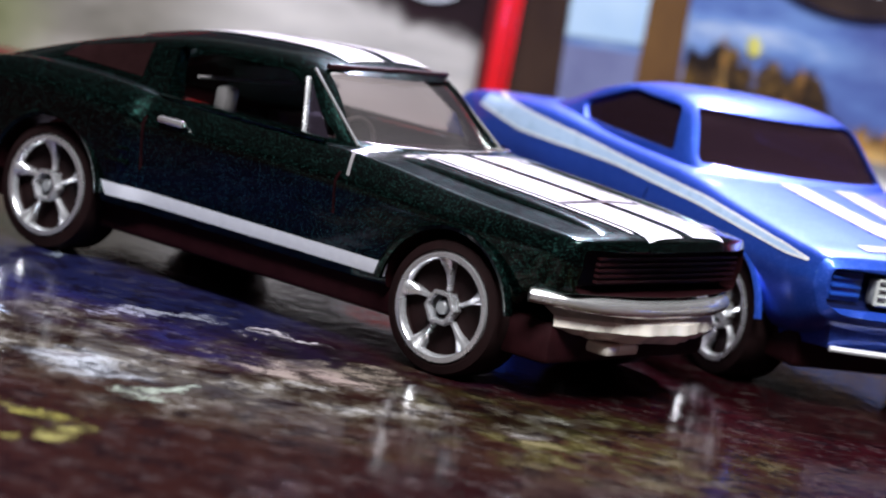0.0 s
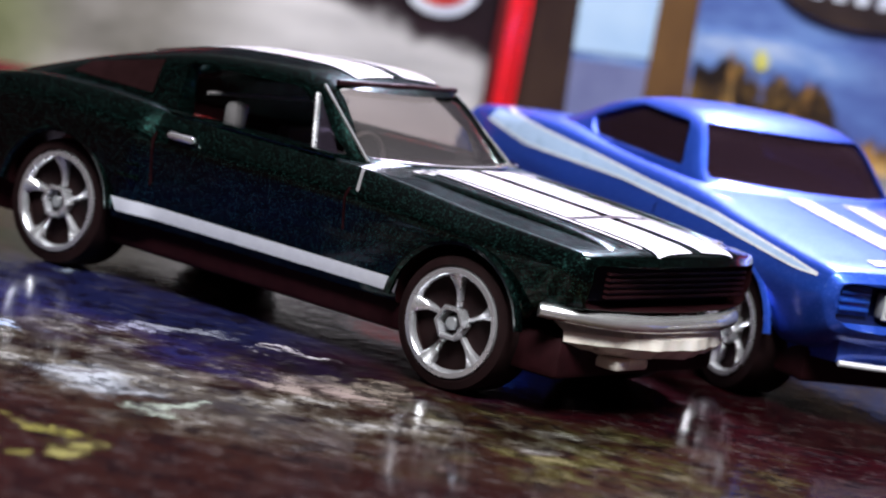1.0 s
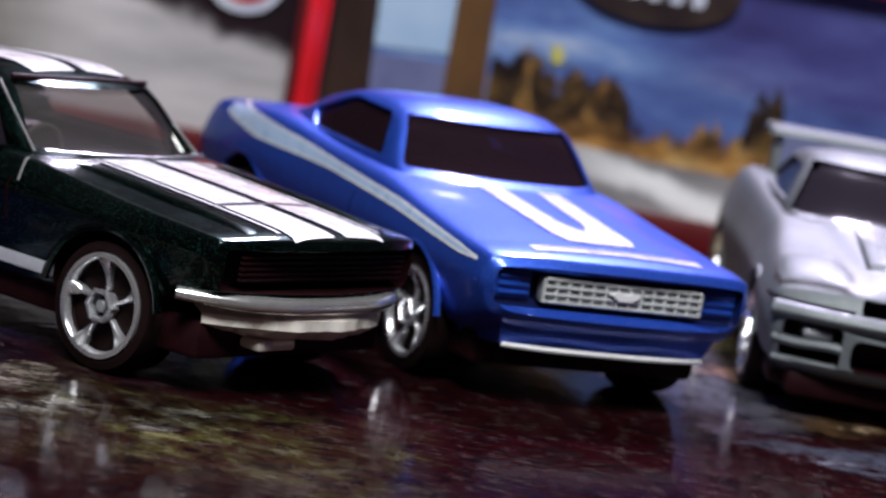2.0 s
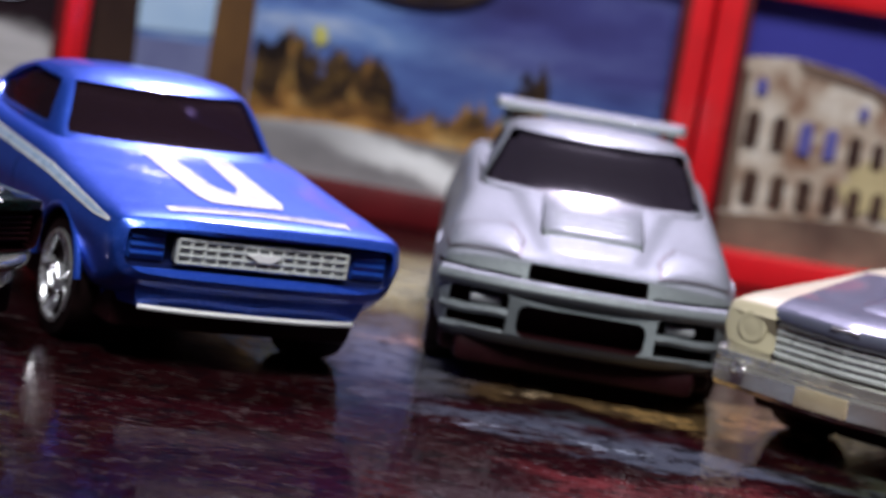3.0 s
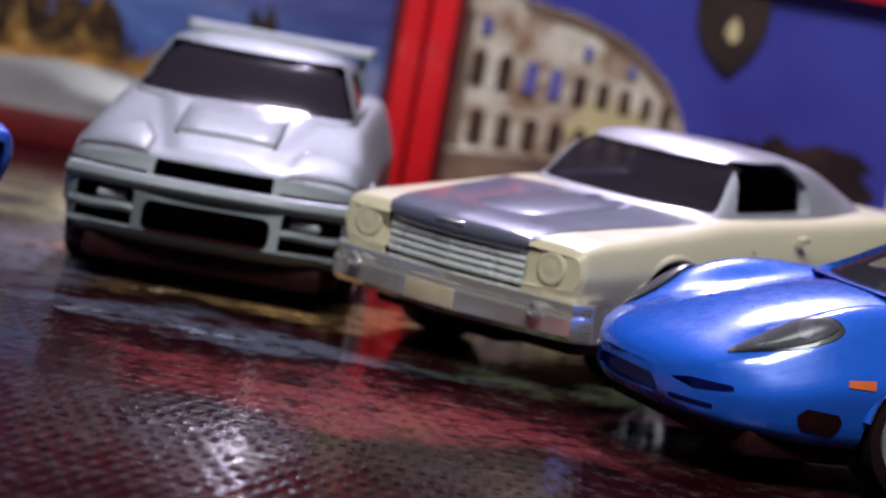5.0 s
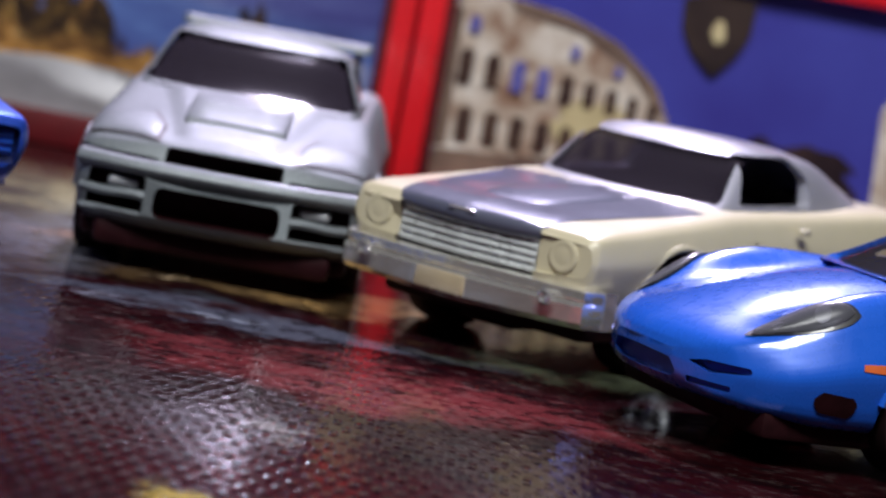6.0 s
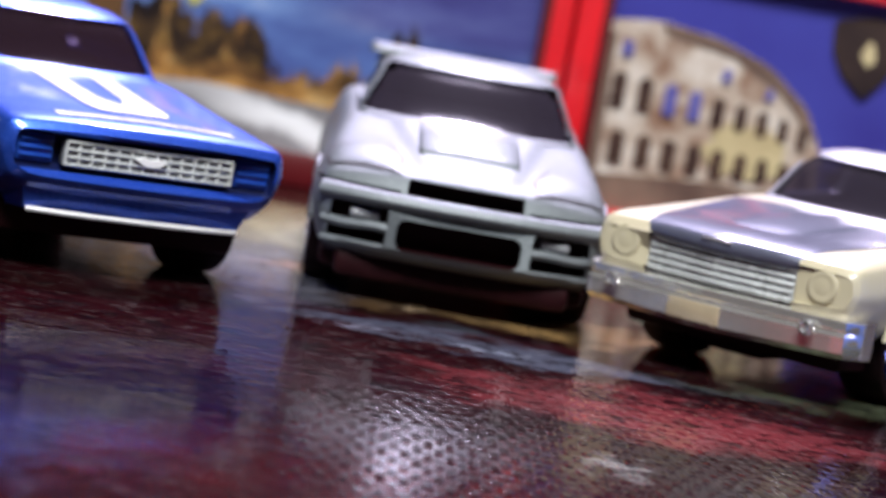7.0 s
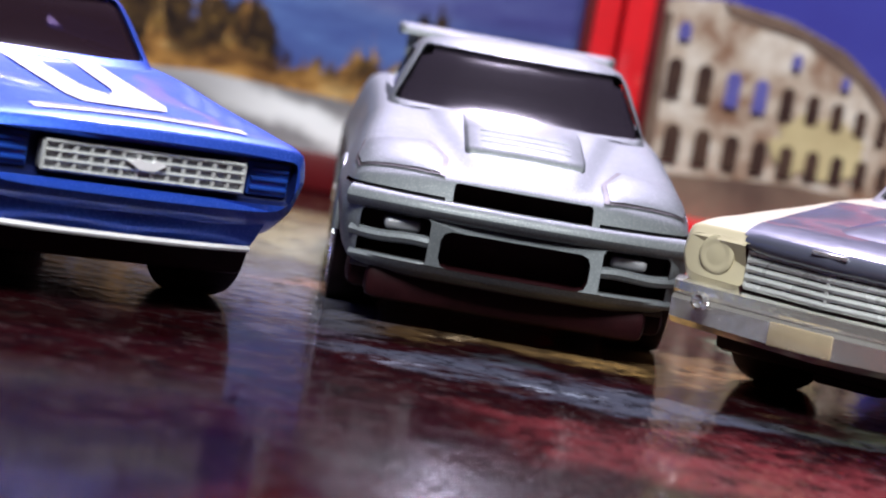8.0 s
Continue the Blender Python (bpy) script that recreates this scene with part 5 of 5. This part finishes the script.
def lane_print():
    """Grey road with a soft white edge line running away."""
    n = Nodes("print_grey_road_with_white_edge")
    v = n.coords()
    sep = n.add("SeparateXYZ")
    n.link(v, sep.inputs[0])
    x, z = sep.outputs[0], sep.outputs[2]
    grey = n.ramp(n.noise(n.coords((0.4, 1, 1.6)), 70, 5, 0.6), (0.3, (0.15, 0.14, 0.15)), (0.7, (0.36, 0.34, 0.36)))
    soft = n.math("MULTIPLY", n.math("SUBTRACT", n.noise(v, 150, 5, 0.65), 0.5), 0.004)
    off = n.math("ABSOLUTE", n.math("SUBTRACT", n.math("ADD", n.math("ADD", z, soft), n.math("MULTIPLY", n.math("SUBTRACT", x, 0.044), 0.20)), 0.0093))
    streak = n.math("MULTIPLY", n.span(off, 2.6 * MM, 0.6 * MM), n.span(x, 36 * MM, 52 * MM, 0.15, 1.0))
    return n.surface(n.mix(streak, grey, (0.88, 0.87, 0.90)), 0.5, 0.0, 0.0, 0.05, None, 0.25)


LANE = lane_print()
ROADCAR = road_print()
SKY = dusk_print("print_dusk_sky", False)
TREELINE = dusk_print("print_autumn_tree_line", True)
PALESKY = printed("print_pale_sky", (0.3, (0.30, 0.45, 0.70)), (0.7, (0.50, 0.64, 0.82)), scale=50)
HILL = printed("print_blue_hills", (0.3, (0.12, 0.13, 0.27)), (0.7, (0.22, 0.24, 0.42)), scale=80)
TRUNK = printed("print_brown_trunk", (0.3, (0.05, 0.022, 0.012)), (0.7, (0.17, 0.085, 0.03)), scale=90, stretch=(2, 1, 0.5))
DARKTRUNK = printed("print_dark_trunk", (0.3, (0.012, 0.004, 0.005)), (0.7, (0.042, 0.022, 0.016)), scale=90, stretch=(2, 1, 0.5))
NIGHT = printed("print_deep_blue_sky", (0.3, (0.035, 0.028, 0.24)), (0.7, (0.055, 0.06, 0.36)), scale=30)
STONE = printed("print_ruin_stone", (0.34, (0.24, 0.13, 0.085)), (0.48, (0.46, 0.36, 0.29)), (0.66, (0.70, 0.63, 0.57)), scale=210)
SHADE = printed("print_shaded_stone", (0.3, (0.10, 0.06, 0.05)), (0.7, (0.24, 0.16, 0.12)), scale=120)
GOLD = printed("print_lit_gold", (0.3, (0.44, 0.34, 0.19)), (0.7, (0.62, 0.52, 0.30)), scale=160)
HOLLOW = printed("print_arch_hollow", (0.3, (0.03, 0.012, 0.012)), (0.7, (0.09, 0.05, 0.035)), scale=150)
BLUEHOLE = printed("print_arch_sky", (0.3, (0.08, 0.07, 0.28)), (0.7, (0.14, 0.13, 0.40)), scale=150)
BADGE = printed("print_black_badge", (0.3, (0.018, 0.010, 0.012)), (0.7, (0.05, 0.03, 0.025)), scale=150)
MARK = printed("print_yellow_mark", (0.3, (0.45, 0.42, 0.10)), (0.7, (0.62, 0.58, 0.18)), scale=150)
PALEINK = printed("print_pale_ink", (0.3, (0.50, 0.52, 0.66)), (0.7, (0.68, 0.69, 0.78)), scale=200)
DARKTREES = printed("print_dark_trees", (0.3, (0.010, 0.004, 0.008)), (0.7, (0.045, 0.022, 0.024)), scale=120)
REDINK = printed("print_red_ink", (0.3, (0.40, 0.03, 0.03)), (0.7, (0.60, 0.08, 0.06)), scale=200)

PY0 = 362.0


def picture_box(label, x0, x1, z1, left, right, bottom=4.3, top=3.0, depth=26, low=None):
    """A shallow card box: red raised frame, printed panel set back."""
    ob = thing("picture_box", label, "display box", "picture boxes behind the cars", pose(0, PY0 * MM, 0))
    part("back", box(x0 + 0.3, x1 - 0.3, 2.0, depth, 0.1, z1 - 0.3, 0.4), BOARD, ob)
    if left:
        part("frame_side", box(x0, x0 + left, -1.2, depth, 0.0, z1, 0.5), RED, ob)
    if right:
        part("frame_side", box(x1 - right, x1, -1.2, depth, 0.0, z1, 0.5), RED, ob)
    # dark red strips paint in the shade along the posts' inner edges
    for side, x in ((left, x0 + left - 0.55), (right, x1 - right + 0.55)):
        if side > 1:
            part("frame_edge_shade", box(x - 0.6, x + 0.6, -1.5, 3, 0.2, z1 - 0.2, 0.3), DARKRED, ob, "dark strip standing for shade on the frame's inner edge")
    part("frame_bottom", box(x0 + left, x1 - right, -1.0, 4, 0.0, bottom, 0.5), low or DARKRED, ob, "red lower frame edge")
    part("frame_top", box(x0 + left, x1 - right, -1.0, 4, z1 - top, z1, 0.5), RED, ob)
    return ob


def ink(ob, name, material, points, layer, round_off=0.0, label=""):
    """A flat printed shape, (x, z) in mm, on the panel."""
    return part(name, prism(points, "y", 1.7 - layer * 0.12, 1.9 - layer * 0.12, round_off, 4), material, ob, label)


def oval(x, z, rx, rz, steps=28, a0=0, a1=360):
    return [(x + rx * math.cos(radians(a)), z + rz * math.sin(radians(a))) for a in np.linspace(a0, a1, steps, endpoint=a1 - a0 < 360)]


def rough_patch(x, z, rx, rz, seed, steps=26, jag=0.25):
    rnd = random.Random(seed)
    return [(x + rx * (1 + jag * (rnd.random() - 0.5) * 2) * math.cos(a), z + rz * (1 + jag * (rnd.random() - 0.5) * 2) * math.sin(a)) for a in (2 * math.pi * k / steps for k in range(steps))]


# pale road picture
one = picture_box("red-edged picture box printed with a pale road", -84, 7.2, 39.5, 3, 3.2)
ink(one, "print", ROADCAR, [(-81, 4), (4, 4), (4, 37), (-81, 37)], 0, 0, "printed pale road below a dark car")
ink(one, "print", PALEINK, oval(-3.6, 24.2, 5.0, 4.2), 4, 0, "printed pale ring")
ink(one, "print", REDINK, oval(-3.6, 24.7, 4.0, 3.4), 5, 0, "printed red disc")

# autumn road picture
two = picture_box("red-edged picture box printed with an autumn road at dusk", 7.4, 85.6, 39.5, 0.4, 4.0)
ink(two, "print", SKY, [(7.8, 4.2), (81.6, 4.2), (81.6, 37), (7.8, 37)], 0, 0, "printed dusk sky")
ink(two, "print", HILL, [(12, 9), (81, 9), (81, 17.5), (60, 18.5), (45, 17), (24, 18.5), (12, 18)], 1, 1.0, "printed blue hills")
ink(two, "print", PALESKY, [(13.3, 19.0), (23.6, 19.6), (24, 36.9), (13.3, 36.9)], 2, 0.4, "printed pale sky")
ink(two, "print", DARKTRUNK, [(7.9, 4.3), (14.6, 4.3), (13.2, 36.9), (7.9, 36.9)], 3, 0.3, "printed dark trunk")
ink(two, "print", TRUNK, [(23.6, 9), (29, 9), (28, 36.9), (23.4, 36.9)], 3, 0.3, "printed brown trunk")
ink(two, "print", TREELINE, [(29.2, 9.5), (67, 9.5), (67, 24.5), (29.2, 24.5)], 4, 0, "printed autumn trees under the sky")
ink(two, "print", LANE, [(14.6, 4.3), (81, 4.3), (81, 10.2), (56, 10.6), (40, 11.2), (14.6, 9.0)], 6, 0.5, "printed grey road with a white edge")
ink(two, "print", MARK, rough_patch(37.2, 22.0, 0.9, 1.3, 7), 7, 0.2, "printed yellow sign")
ink(two, "print", BADGE, oval(48, 33.0, 11, 5.2), 7, 0, "dark printed oval")
for k in range(5):
    ink(two, "print", PALEINK, [(41.5 + k * 2.8, 31.0), (43.2 + k * 2.8, 31.0), (43.6 + k * 2.8, 34.5), (41.9 + k * 2.8, 34.5)], 8, 0.5, "pale printed bar")

# ruin picture
three = picture_box("red-edged picture box printed with an ancient arena under blue sky", 86.0, 170, 39.5, 4.4, 3, low=RED)
ink(three, "print", NIGHT, [(90.4, 4.2), (167, 4.2), (167, 37), (90.4, 37)], 0, 0, "printed deep blue sky")
ink(three, "print", STONE, [(90.5, 8), (121, 8), (120.4, 16), (117.6, 21.5), (112, 26), (105, 28.4), (97, 29.4), (90.5, 28.6)], 1, 1.2, "printed arena wall")
ink(three, "print", SHADE, [(90.5, 4.3), (124, 4.3), (122, 9.6), (108, 10.0), (90.5, 8.6)], 2, 0.6, "printed shaded ground")
ink(three, "print", SHADE, [(90.5, 9), (92.2, 9), (91.6, 27), (90.5, 27)], 2, 0.2, "printed shaded edge")
ink(three, "print", SHADE, [(97, 29.3), (105, 28.3), (112, 25.9), (117.6, 21.4), (119.6, 17.2), (118.2, 18.4), (114, 22.8), (107, 26.4), (98, 27.9)], 3, 0.4, "printed worn rim")
ink(three, "print", GOLD, rough_patch(111, 14.6, 5.2, 3.8, 3), 4, 0.4, "printed floodlight")


def arch(x, z, w, h):
    return [(x - w, z), (x + w, z), (x + w, z + h)] + [(x + w * math.cos(a), z + h + w * math.sin(a)) for a in np.linspace(0.3, 2.84, 6)] + [(x - w, z + h)]


for k in range(9):
    x = 93.6 + k * 3.55 - 0.06 * k * k
    s = 1 - 0.045 * k
    ink(three, "print", HOLLOW, arch(x + 0.4, 10.3 + 0.12 * k, 0.95 * s, 3.4 * s), 5, 0, "printed dark arch")
    ink(three, "print", BLUEHOLE if k in (2, 3) else HOLLOW, arch(x - 0.6, 17.6 - 0.05 * k * k * 0.4, 0.9 * s, 3.6 * s), 5, 0, "printed dark arch")
    if k in (0, 4, 6):
        ink(three, "print", BLUEHOLE, arch(x - 0.3, 24.2 - 0.07 * k * k, 0.7 * s, 1.4 * s), 5, 0, "printed blue opening")
ink(three, "print", DARKTREES, rough_patch(137, 12.0, 9, 6, 9), 1, 0.6, "printed dark trees")
ink(three, "print", DARKTREES, rough_patch(127, 12.5, 5, 4, 10), 1, 0.6, "printed dark trees")
ink(three, "print", STONE, [(147.5, 8), (160, 8), (160, 30), (150, 29), (146.5, 24)], 2, 0.6, "printed stone pillar")
ink(three, "print", BADGE, [(118.9, 33.5), (123.6, 34.6), (128.3, 34.6), (128.1, 30.0), (126.8, 27.0), (124.2, 23.8), (121.0, 26.6), (119.3, 29.6)], 5, 0.8, "black printed shield")
ink(three, "print", GOLD, rough_patch(124.0, 29.8, 0.9, 1.5, 12), 6, 0.3, "gold printed mark in the shield")
